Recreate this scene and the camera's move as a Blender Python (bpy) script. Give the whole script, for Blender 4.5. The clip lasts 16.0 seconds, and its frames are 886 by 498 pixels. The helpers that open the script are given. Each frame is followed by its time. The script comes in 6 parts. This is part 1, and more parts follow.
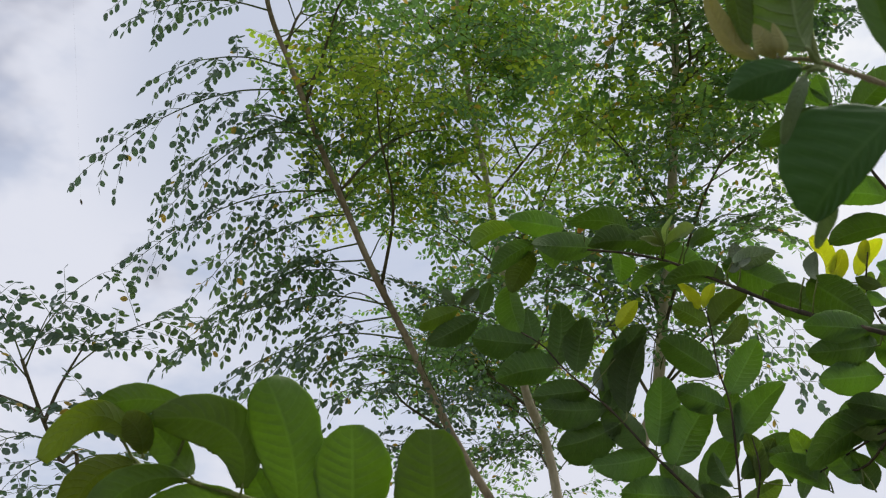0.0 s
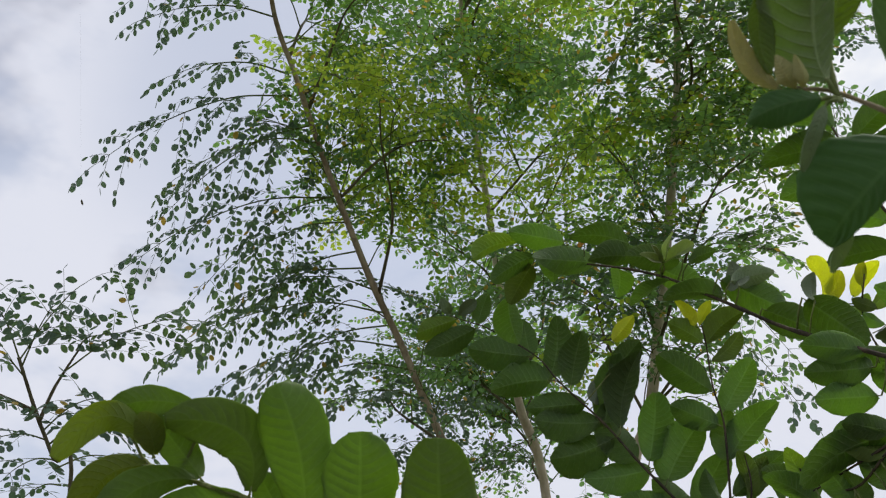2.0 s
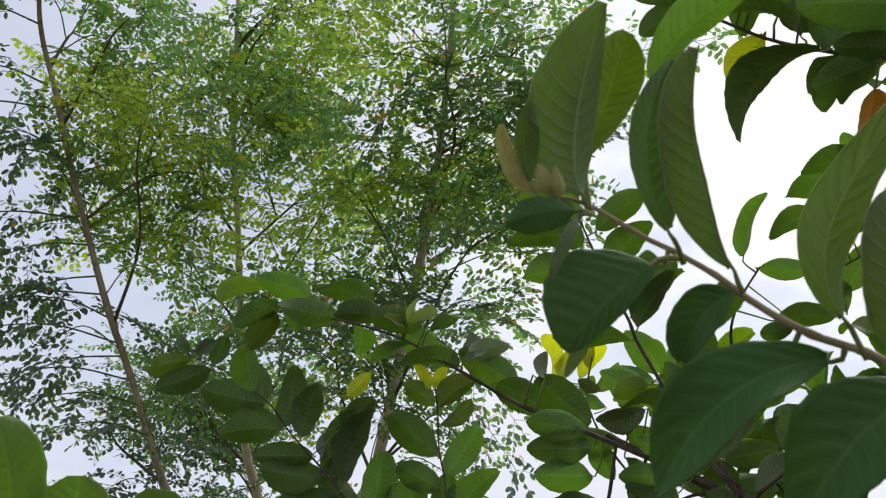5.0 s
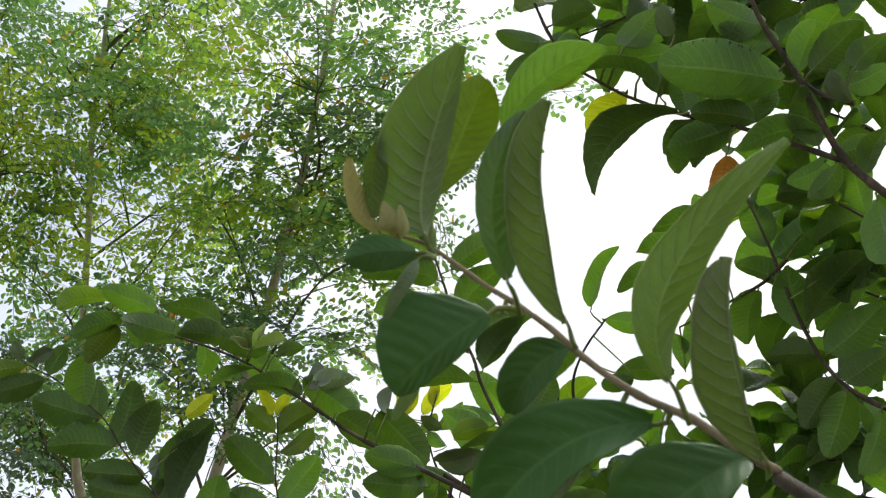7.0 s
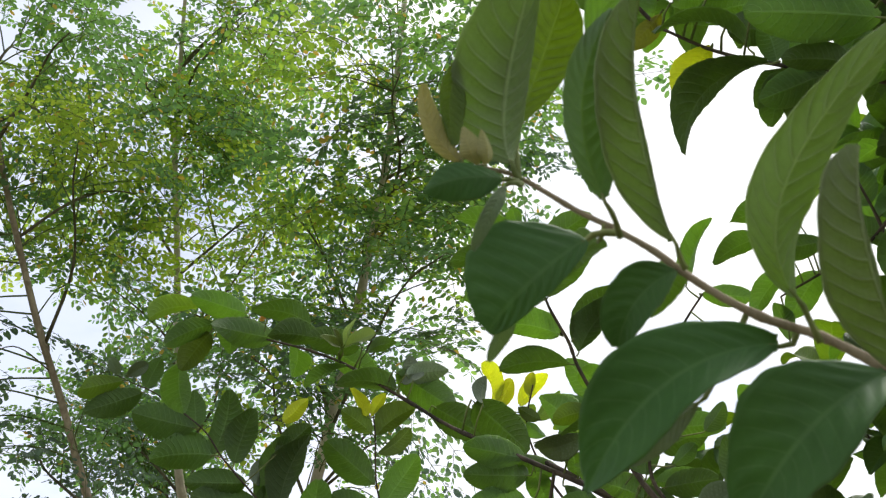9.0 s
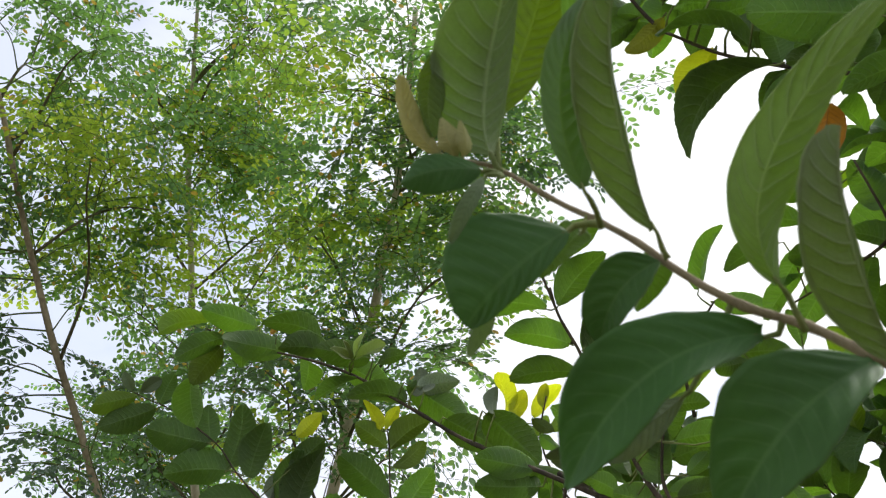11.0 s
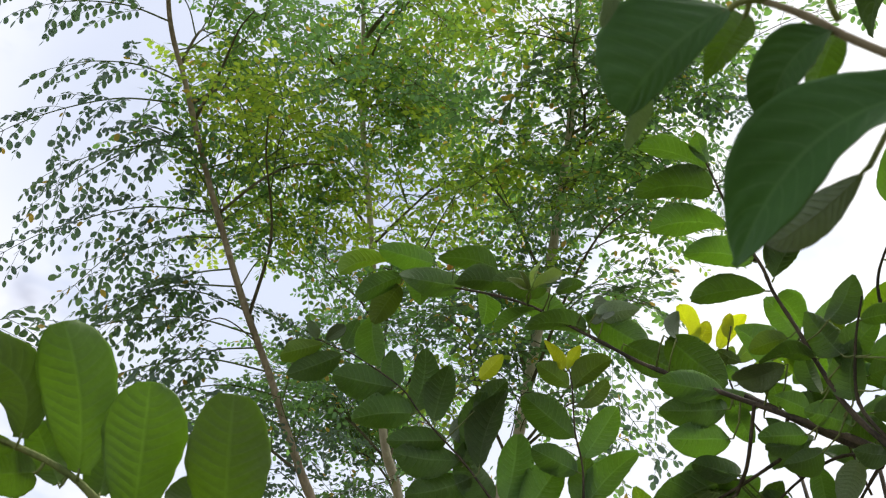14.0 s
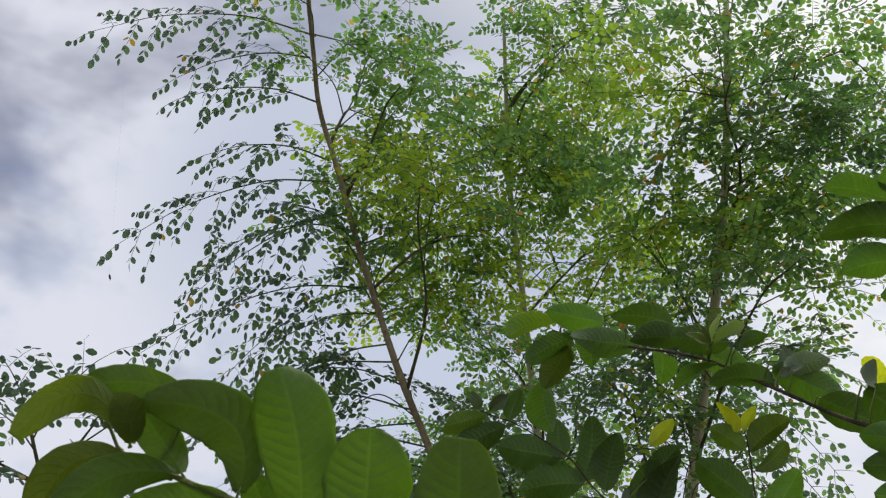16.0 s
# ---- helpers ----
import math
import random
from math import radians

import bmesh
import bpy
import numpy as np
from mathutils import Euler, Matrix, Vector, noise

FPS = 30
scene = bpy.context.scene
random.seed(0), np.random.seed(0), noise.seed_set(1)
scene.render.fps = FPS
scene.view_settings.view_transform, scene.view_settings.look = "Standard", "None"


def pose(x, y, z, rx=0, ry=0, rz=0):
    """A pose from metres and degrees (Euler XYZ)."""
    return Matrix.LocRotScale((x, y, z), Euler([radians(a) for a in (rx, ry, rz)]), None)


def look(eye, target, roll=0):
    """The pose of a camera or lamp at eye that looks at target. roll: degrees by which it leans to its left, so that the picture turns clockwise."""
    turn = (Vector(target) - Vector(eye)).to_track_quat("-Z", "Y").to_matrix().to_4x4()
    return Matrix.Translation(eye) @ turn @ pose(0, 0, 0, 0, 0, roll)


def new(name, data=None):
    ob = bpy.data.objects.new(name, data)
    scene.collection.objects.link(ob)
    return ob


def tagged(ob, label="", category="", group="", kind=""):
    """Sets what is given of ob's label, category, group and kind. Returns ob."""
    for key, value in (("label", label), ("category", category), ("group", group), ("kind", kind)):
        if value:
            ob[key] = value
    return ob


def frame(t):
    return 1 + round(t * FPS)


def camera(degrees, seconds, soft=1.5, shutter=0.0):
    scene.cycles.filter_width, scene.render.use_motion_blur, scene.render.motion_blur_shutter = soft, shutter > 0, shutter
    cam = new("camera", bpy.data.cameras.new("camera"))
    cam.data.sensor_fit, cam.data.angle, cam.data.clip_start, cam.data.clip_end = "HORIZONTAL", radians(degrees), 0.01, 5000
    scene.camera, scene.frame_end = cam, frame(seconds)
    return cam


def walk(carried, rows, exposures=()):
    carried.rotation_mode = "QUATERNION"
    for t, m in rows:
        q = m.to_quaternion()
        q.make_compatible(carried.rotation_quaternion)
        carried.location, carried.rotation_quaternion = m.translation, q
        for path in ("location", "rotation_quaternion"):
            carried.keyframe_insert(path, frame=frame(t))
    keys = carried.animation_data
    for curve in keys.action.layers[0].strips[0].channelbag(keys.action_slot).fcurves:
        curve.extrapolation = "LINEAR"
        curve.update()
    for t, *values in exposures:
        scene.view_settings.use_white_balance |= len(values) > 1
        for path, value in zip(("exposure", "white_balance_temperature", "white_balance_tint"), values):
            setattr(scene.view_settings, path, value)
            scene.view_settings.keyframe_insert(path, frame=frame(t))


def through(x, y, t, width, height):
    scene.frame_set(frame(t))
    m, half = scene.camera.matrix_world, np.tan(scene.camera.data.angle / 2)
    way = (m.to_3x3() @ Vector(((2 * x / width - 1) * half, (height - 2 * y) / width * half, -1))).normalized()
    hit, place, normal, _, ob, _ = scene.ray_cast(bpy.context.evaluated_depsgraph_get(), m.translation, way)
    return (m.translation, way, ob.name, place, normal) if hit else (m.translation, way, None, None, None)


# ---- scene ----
cam = camera(40.0, 16.0, soft=1.2)
# seconds, place, turn to the left, tilt up, roll
ROWS = [
    (0, 0.0001, -0.0002, 1.5000, -0.000, 30.011, -0.325),
    (0.5, -0.0060, -0.0107, 1.4996, -0.044, 30.187, 0.054),
    (1, -0.0069, -0.0121, 1.4976, 0.029, 30.470, 0.202),
    (1.5, -0.0072, -0.0055, 1.4978, -0.149, 30.554, 0.627),
    (2, -0.0105, -0.0120, 1.4948, -0.313, 30.460, 1.069),
    (2.5, -0.0081, -0.0048, 1.4955, -0.666, 30.521, 0.776),
    (3, -0.0037, -0.0127, 1.4990, -1.270, 30.565, 0.749),
    (3.5, -0.0051, -0.0064, 1.4972, -2.127, 30.886, 0.788),
    (4, -0.0107, -0.0089, 1.4971, -4.497, 31.350, 0.959),
    (4.5, -0.0158, -0.0168, 1.4972, -8.723, 32.135, 0.665),
    (5, -0.0142, -0.0198, 1.5008, -14.133, 32.840, 0.691),
    (5.2, -0.0150, -0.0228, 1.5008, -16.024, 33.237, 0.342),
    (7.3, -0.0060, -0.0127, 1.5080, -22.729, 34.248, 0.816),
    (7.5, -0.0120, -0.0052, 1.5084, -23.255, 33.976, 0.580),
    (8, -0.0204, 0.0118, 1.5111, -24.130, 33.355, 1.128),
    (8.5, -0.0062, 0.0175, 1.5111, -20.468, 33.602, 1.700),
    (9, 0.0068, 0.0202, 1.5069, -17.135, 34.471, 0.282),
    (9.2, 0.0100, 0.0228, 1.5069, -16.471, 34.757, -0.243),
    (11.3, 0.0207, 0.0283, 1.5060, -16.127, 35.327, 0.220),
    (11.5, 0.0071, 0.0364, 1.5036, -16.668, 35.411, -0.333),
    (12, 0.0030, 0.0401, 1.5070, -16.458, 34.927, 0.263),
    (12.5, 0.0076, 0.0308, 1.4946, -13.992, 33.369, 1.678),
    (13, 0.0107, 0.0456, 1.4875, -10.611, 32.097, 2.454),
    (13.5, 0.0226, 0.0524, 1.4789, -7.939, 32.113, 2.794),
    (14, 0.0362, 0.0605, 1.4761, -6.028, 33.127, 3.446),
    (14.5, 0.0442, 0.0590, 1.4723, -3.302, 33.759, 3.800),
    (15, 0.0340, 0.0673, 1.4732, 0.631, 33.504, 4.735),
    (15.5, 0.0125, 0.1048, 1.4780, 2.744, 34.451, 5.305),
    (16, -0.0053, 0.1134, 1.4756, 2.106, 36.334, 5.365),
]


def gaze(x, y, z, yaw, pitch, roll):
    a, b = radians(yaw), radians(pitch)
    return look((x, y, z), (x - math.sin(a) * math.cos(b), y + math.cos(a) * math.cos(b), z + math.sin(b)), roll)


EXPOSURE = [(0.0, 0.03), (4.0, 0.05), (5.2, 0.2), (7.3, 0.58), (9.2, 0.6), (11.3, 0.52), (12.5, 0.48), (14.5, 0.40), (15.2, 0.14), (16.0, 0.0)]
cam.data.dof.use_dof, cam.data.dof.focus_distance, cam.data.dof.aperture_fstop = True, 3.0, 60.0
walk(cam, [(t, gaze(*r)) for t, *r in ROWS], EXPOSURE)

# ---- sky and sun ----
SUN_ELEVATION, SUN_TURN = radians(58), radians(-60)
SUN_WAY = Vector((-math.sin(SUN_TURN) * math.cos(SUN_ELEVATION), math.cos(SUN_TURN) * math.cos(SUN_ELEVATION), math.sin(SUN_ELEVATION)))


class Nodes:
    """Small helper that builds a node tree."""

    def __init__(self, tree):
        self.tree = tree
        tree.nodes.clear()

    def add(self, kind, sockets=None, **props):
        n = self.tree.nodes.new(kind)
        for k, v in props.items():
            setattr(n, k, v)
        for k, v in (sockets or {}).items():
            if isinstance(v, bpy.types.NodeSocket):
                self.tree.links.new(v, n.inputs[k])
            else:
                n.inputs[k].default_value = v
        return n

    def math(self, op, a, b=0.0, c=0.0):
        return self.add("ShaderNodeMath", {0: a, 1: b, 2: c}, operation=op).outputs[0]

    def span(self, v, a, b, c=0.0, d=1.0):
        return self.add("ShaderNodeMapRange", {0: v, 1: a, 2: b, 3: c, 4: d}, interpolation_type="SMOOTHSTEP").outputs[0]

    def mix(self, f, a, b, blend="MIX"):
        n = self.add("ShaderNodeMix", data_type="RGBA", blend_type=blend)
        for socket, v in ((n.inputs[0], f), (n.inputs[6], a), (n.inputs[7], b)):
            if isinstance(v, bpy.types.NodeSocket):
                self.tree.links.new(v, socket)
            else:
                socket.default_value = v
        return n.outputs[2]

    def noise(self, vector, scale, detail=4.0, rough=0.55, warp=0.0):
        return self.add("ShaderNodeTexNoise", {"Vector": vector, "Scale": scale, "Detail": detail, "Roughness": rough, "Distortion": warp}).outputs[0]


world = bpy.data.worlds.new("cloudy_sky")
scene.world = world
world.use_nodes = True
nt = Nodes(world.node_tree)
way = nt.add("ShaderNodeTexCoord").outputs["Generated"]
flat = nt.add("ShaderNodeMapping", {"Vector": way, "Location": (0.35, 0.1, 0.0), "Rotation": (0, 0, 0.5), "Scale": (1.0, 1.0, 1.9)}).outputs[0]
sky = nt.add("ShaderNodeTexSky", sky_type="NISHITA", sun_disc=False, sun_elevation=SUN_ELEVATION, sun_rotation=-SUN_TURN)
blue = nt.add("ShaderNodeBackground", {"Color": sky.outputs[0], "Strength": 0.13})
big, small = nt.noise(flat, 2.3, 5, 0.5, 0.3), nt.noise(flat, 7.0, 4, 0.5)
body = nt.math("ADD", nt.math("MULTIPLY", big, 0.75), nt.math("MULTIPLY", small, 0.25))
height = nt.add("ShaderNodeSeparateXYZ", {0: way}).outputs[2]
tone = nt.span(nt.math("ADD", body, nt.math("MULTIPLY", nt.math("SUBTRACT", 0.58, height), 1.0)), 0.41, 0.53)
grey_to_white = nt.mix(tone, (0.29, 0.305, 0.40, 1), (0.73, 0.75, 0.84, 1))
near_sun = nt.add("ShaderNodeVectorMath", {0: way, 1: SUN_WAY}, operation="DOT_PRODUCT").outputs["Value"]
glow = nt.span(near_sun, 0.66, 0.90)
clouds = nt.add("ShaderNodeBackground", {"Color": nt.mix(glow, grey_to_white, (0.98, 0.98, 0.98, 1)), "Strength": nt.span(height, 0.75, 1.0, 1.0, 1.7)})
cover = nt.span(nt.noise(flat, 4.6, 5, 0.55), 0.34, 0.50, 0.6, 1.0)
opening = nt.add("ShaderNodeVectorMath", {0: way, 1: (-0.014, 0.810, 0.587)}, operation="DOT_PRODUCT").outputs["Value"]
opening = nt.math("MULTIPLY", nt.span(nt.math("ADD", opening, nt.math("MULTIPLY", nt.math("SUBTRACT", big, 0.5), 0.06)), 0.955, 0.995), 0.34)
cover = nt.math("MULTIPLY", cover, nt.math("SUBTRACT", 1.0, opening))
sky_mix = nt.add("ShaderNodeMixShader", {0: cover, 1: blue.outputs[0], 2: clouds.outputs[0]})
nt.add("ShaderNodeOutputWorld", {"Surface": sky_mix.outputs[0]})

sun = new("sun", bpy.data.lights.new("sun", "SUN"))
sun.data.energy, sun.data.angle, sun.data.color = 2.1, radians(28), (1.0, 0.96, 0.9)
sun.matrix_world = look((0, 0, 10), Vector((0, 0, 10)) - SUN_WAY)


# ---- materials ----
def material(name):
    m = bpy.data.materials.new(name)
    m.use_nodes = True
    return m, Nodes(m.node_tree)


def finish(n, shader):
    n.add("ShaderNodeOutputMaterial", {"Surface": shader.outputs[0]})


def blade(name, base, glow_through, vein, through=0.4, rough=0.42, relief=0.55, spread=0.27, sheen=0.35):
    """One side of a broad leaf: ribs along the leaf's own map, mottled, letting light through."""
    m, n = material(name)
    uv = n.add("ShaderNodeUVMap", uv_map="leaf").outputs[0]
    sep = n.add("ShaderNodeSeparateXYZ", {0: uv})
    drift = n.noise(n.add("ShaderNodeVectorMath", {0: uv, 1: n.add("ShaderNodeObjectInfo").outputs["Location"]}, operation="ADD").outputs[0], 2.5, 1)
    u, v = n.math("ADD", sep.outputs[0], n.math("MULTIPLY", n.math("SUBTRACT", drift, 0.5), 0.05)), n.math("MULTIPLY", n.math("ABSOLUTE", n.math("SUBTRACT", sep.outputs[1], 0.5)), 2.0)
    saw = n.math("FRACT", n.math("SUBTRACT", n.math("MULTIPLY", u, 12.0), n.math("MULTIPLY", n.math("POWER", v, 1.4), 1.9)))
    off = n.math("ABSOLUTE", n.math("SUBTRACT", saw, 0.5))
    rib = n.math("MULTIPLY", n.span(off, 0.13, 0.0), n.span(v, 1.0, 0.6))
    mid = n.span(v, 0.07, 0.025)
    # the backlit edge of a leaf is painted as a paler margin
    rim = n.math("MULTIPLY", n.span(v, 0.90, 0.99), 0.6)
    lines = n.math("MAXIMUM", n.math("MAXIMUM", n.math("MULTIPLY", rib, 0.75), mid), rim)
    geo = n.add("ShaderNodeTexCoord").outputs["Object"]
    blotch, grain = n.noise(geo, 45.0, 3), n.noise(geo, 420.0, 3)
    chance = n.add("ShaderNodeObjectInfo").outputs["Random"]
    shade = n.math("ADD", n.math("MULTIPLY", n.math("SUBTRACT", chance, 0.5), spread * 2), n.math("MULTIPLY", n.math("SUBTRACT", blotch, 0.5), 0.3))
    shade = n.math("ADD", n.math("ADD", shade, n.math("MULTIPLY", n.math("SUBTRACT", grain, 0.5), 0.25)), 1.0)
    tint = n.add("ShaderNodeHueSaturation", {"Hue": n.math("ADD", 0.487, n.math("MULTIPLY", chance, 0.026)), "Saturation": 1.0, "Value": shade, "Fac": 1.0, "Color": n.mix(lines, (*base, 1), (*vein, 1))}).outputs[0]
    height = n.math("ADD", n.math("MULTIPLY", lines, 1.0 if name.endswith("under") else -1.0), n.math("MULTIPLY", grain, 0.35))
    bump = n.add("ShaderNodeBump", {"Height": height, "Strength": relief, "Distance": 0.002}).outputs[0]
    skin = n.add("ShaderNodeBsdfPrincipled", {"Base Color": tint, "Roughness": n.math("ADD", rough, n.math("MULTIPLY", blotch, 0.15)), "Specular IOR Level": sheen, "Normal": bump})
    light = n.mix(n.math("MULTIPLY", lines, 0.4), (*glow_through, 1), (*[min(1, c * 1.3 + 0.04) for c in glow_through], 1))
    light = n.add("ShaderNodeHueSaturation", {"Hue": 0.5, "Saturation": 1.0, "Value": shade, "Fac": 1.0, "Color": light}).outputs[0]
    thin = n.add("ShaderNodeBsdfTranslucent", {"Color": light, "Normal": bump})
    finish(n, n.add("ShaderNodeMixShader", {0: through, 1: skin.outputs[0], 2: thin.outputs[0]}))
    return m


def bark(name, low, high, scale=40.0, rings=0.0):
    m, n = material(name)
    geo = n.add("ShaderNodeTexCoord").outputs["Object"]
    long = n.add("ShaderNodeMapping", {"Vector": geo, "Scale": (1.0, 1.0, 0.35)}).outputs[0]
    coarse, fine = n.noise(long, scale * 0.35, 4, 0.6), n.noise(long, scale * 4, 5, 0.65)
    fac = n.math("ADD", n.math("MULTIPLY", coarse, 0.65), n.math("MULTIPLY", fine, 0.35))
    tint = n.mix(n.span(fac, 0.36, 0.64), (*low, 1), (*high, 1))
    lichen = n.span(n.noise(geo, scale * 0.8, 3), 0.60, 0.68)
    tint = n.mix(n.math("MULTIPLY", lichen, 0.45), tint, (*[c * 1.25 for c in high], 1))
    bump = n.add("ShaderNodeBump", {"Height": fac, "Strength": 0.5, "Distance": 0.004}).outputs[0]
    finish(n, n.add("ShaderNodeBsdfPrincipled", {"Base Color": tint, "Roughness": 0.85, "Specular IOR Level": 0.2, "Normal": bump}))
    return m


def small_leaf(name, stops, glows, through=0.38):
    """Leaflets of a feathery crown: every compound leaf has its own shade, its leaflets vary round it, a few have turned yellow."""
    m, n = material(name)
    own = n.add("ShaderNodeNewGeometry").outputs["Random Per Island"]
    spray_own = n.add("ShaderNodeObjectInfo").outputs["Random"]
    turned = n.span(own, 0.972, 0.978)
    chance = n.math("ADD", n.math("MULTIPLY", spray_own, 0.55), n.math("MULTIPLY", own, 0.45))

    def ramp(colours):
        r = n.add("ShaderNodeValToRGB", {"Fac": chance})
        while len(r.color_ramp.elements) < len(colours):
            r.color_ramp.elements.new(0.5)
        for e, (at, c) in zip(r.color_ramp.elements, colours):
            e.position, e.color = at, (*c, 1)
        return r.outputs[0]

    geo = n.add("ShaderNodeTexCoord").outputs["Object"]
    grain = n.span(n.noise(geo, 300.0, 2), 0.3, 0.7, 0.8, 1.2)
    tint = n.add("ShaderNodeHueSaturation", {"Hue": 0.5, "Saturation": 1.0, "Value": grain, "Fac": 1.0, "Color": n.mix(turned, ramp(stops), (0.42, 0.30, 0.06, 1))}).outputs[0]
    skin = n.add("ShaderNodeBsdfPrincipled", {"Base Color": tint, "Roughness": 0.45, "Specular IOR Level": 0.4})
    thin = n.add("ShaderNodeBsdfTranslucent", {"Color": n.mix(turned, ramp(glows), (0.65, 0.46, 0.07, 1))})
    finish(n, n.add("ShaderNodeMixShader", {0: through, 1: skin.outputs[0], 2: thin.outputs[0]}))
    return m


THROUGH = (0.36, 0.53, 0.11)
green = (blade("guava_leaf_upper", (0.085, 0.165, 0.058), THROUGH, (0.10, 0.18, 0.07), 0.56),
         blade("guava_leaf_under", (0.130, 0.205, 0.080), THROUGH, (0.19, 0.265, 0.125), 0.56, 0.5, sheen=0.3))
light = (blade("young_leaf_upper", (0.13, 0.20, 0.045), (0.43, 0.57, 0.085), (0.17, 0.23, 0.07), 0.54),
         blade("young_leaf_under", (0.155, 0.215, 0.065), (0.43, 0.57, 0.085), (0.21, 0.27, 0.10), 0.54, 0.55, sheen=0.25))
yellow = (blade("yellow_leaf_upper", (0.31, 0.35, 0.05), (0.80, 0.84, 0.09), (0.28, 0.33, 0.06), 0.66),
          blade("yellow_leaf_under", (0.33, 0.36, 0.07), (0.80, 0.84, 0.09), (0.3, 0.34, 0.08), 0.66, 0.6))
yellowg = (blade("fresh_leaf_upper", (0.15, 0.21, 0.03), (0.54, 0.65, 0.06), (0.15, 0.2, 0.05), 0.5),
           blade("fresh_leaf_under", (0.16, 0.22, 0.05), (0.54, 0.65, 0.06), (0.15, 0.2, 0.06), 0.5, 0.6))
sprout = (blade("sprout_leaf_upper", (0.25, 0.31, 0.12), (0.48, 0.59, 0.18), (0.26, 0.32, 0.13), 0.42),
          blade("sprout_leaf_under", (0.28, 0.34, 0.15), (0.48, 0.59, 0.18), (0.29, 0.35, 0.16), 0.42, 0.6))
pale = (blade("felted_leaf_upper", (0.18, 0.25, 0.13), (0.38, 0.48, 0.22), (0.17, 0.23, 0.12), 0.35, 0.65),
        blade("felted_leaf_under", (0.28, 0.34, 0.23), (0.38, 0.48, 0.22), (0.24, 0.28, 0.2), 0.35, 0.75, sheen=0.1))
orange = (blade("withered_leaf_upper", (0.50, 0.26, 0.03), (0.85, 0.48, 0.05), (0.28, 0.14, 0.03), 0.35),
          blade("withered_leaf_under", (0.52, 0.29, 0.05), (0.85, 0.48, 0.05), (0.3, 0.15, 0.05), 0.35, 0.7))
bluish = (blade("glossy_leaf_upper", (0.064, 0.148, 0.040), (0.23, 0.40, 0.06), (0.09, 0.18, 0.055), 0.34, 0.46, 0.05, 0.10, 0.2),
          blade("glossy_leaf_under", (0.15, 0.20, 0.11), (0.16, 0.32, 0.07), (0.19, 0.24, 0.15), 0.25, 0.65))
glossgreen = (bluish[0], blade("smooth_leaf_under", (0.11, 0.175, 0.07), (0.32, 0.46, 0.09), (0.125, 0.18, 0.07), 0.35, 0.5, 0.2, 0.12))
soft = (green[0], blade("sapling_leaf_under", (0.115, 0.175, 0.045), (0.33, 0.46, 0.07), (0.12, 0.18, 0.05), 0.52, 0.5, 0.10, 0.09, sheen=0.3))
olive = (blade("hanging_leaf_upper", (0.07, 0.14, 0.035), (0.28, 0.44, 0.06), (0.10, 0.17, 0.06), 0.4),
         blade("hanging_leaf_under", (0.21, 0.265, 0.13), (0.42, 0.54, 0.13), (0.37, 0.42, 0.26), 0.46, 0.65, 0.6, 0.10, sheen=0.2))
buff = (blade("bud_leaf_upper", (0.40, 0.39, 0.17), (0.62, 0.60, 0.22), (0.42, 0.38, 0.18), 0.45, 0.7),
        blade("bud_leaf_under", (0.43, 0.42, 0.21), (0.62, 0.60, 0.22), (0.44, 0.4, 0.2), 0.45, 0.75))
twig_bark = bark("guava_twig", (0.035, 0.030, 0.02), (0.11, 0.085, 0.055), 120)
young_twig = bark("young_guava_twig", (0.17, 0.135, 0.075), (0.29, 0.235, 0.145), 150)
green_twig = bark("green_guava_twig", (0.12, 0.16, 0.05), (0.25, 0.28, 0.10), 150)
stem_bark = bark("guava_bark", (0.16, 0.10, 0.06), (0.34, 0.25, 0.16), 30)
moringa_bark = bark("moringa_bark", (0.46, 0.39, 0.29), (0.72, 0.64, 0.51), 22)
brown_bark = bark("brown_moringa_bark", (0.21, 0.165, 0.11), (0.47, 0.39, 0.275), 22)
moringa_twig = bark("moringa_twig", (0.075, 0.065, 0.04), (0.17, 0.15, 0.09), 90)
stalk = bark("leaf_stalk", (0.07, 0.10, 0.03), (0.16, 0.20, 0.07), 120)
feather = small_leaf("moringa_leaflet",
                     [(0.0, (0.10, 0.15, 0.10)), (0.4, (0.10, 0.175, 0.08)), (0.75, (0.13, 0.24, 0.08)), (1.0, (0.175, 0.285, 0.07))],
                     [(0.0, (0.165, 0.31, 0.125)), (0.4, (0.20, 0.40, 0.095)), (0.75, (0.29, 0.55, 0.085)), (1.0, (0.45, 0.67, 0.075))], 0.48)
# darker copy of the leaflets; the shade of backlit sprays is put into the colour
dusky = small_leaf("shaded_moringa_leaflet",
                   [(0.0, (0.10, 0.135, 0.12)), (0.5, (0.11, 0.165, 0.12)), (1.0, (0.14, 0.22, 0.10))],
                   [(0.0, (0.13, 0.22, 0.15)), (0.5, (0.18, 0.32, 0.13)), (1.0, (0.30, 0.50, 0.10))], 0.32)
# brighter yellow-green copy of the leaflets; the sunlit look is put into the colour
sunlit_feather = small_leaf("sunlit_moringa_leaflet",
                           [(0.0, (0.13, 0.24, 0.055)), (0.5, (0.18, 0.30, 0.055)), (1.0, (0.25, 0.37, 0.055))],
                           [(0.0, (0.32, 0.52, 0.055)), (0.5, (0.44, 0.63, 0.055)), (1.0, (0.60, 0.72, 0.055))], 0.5)


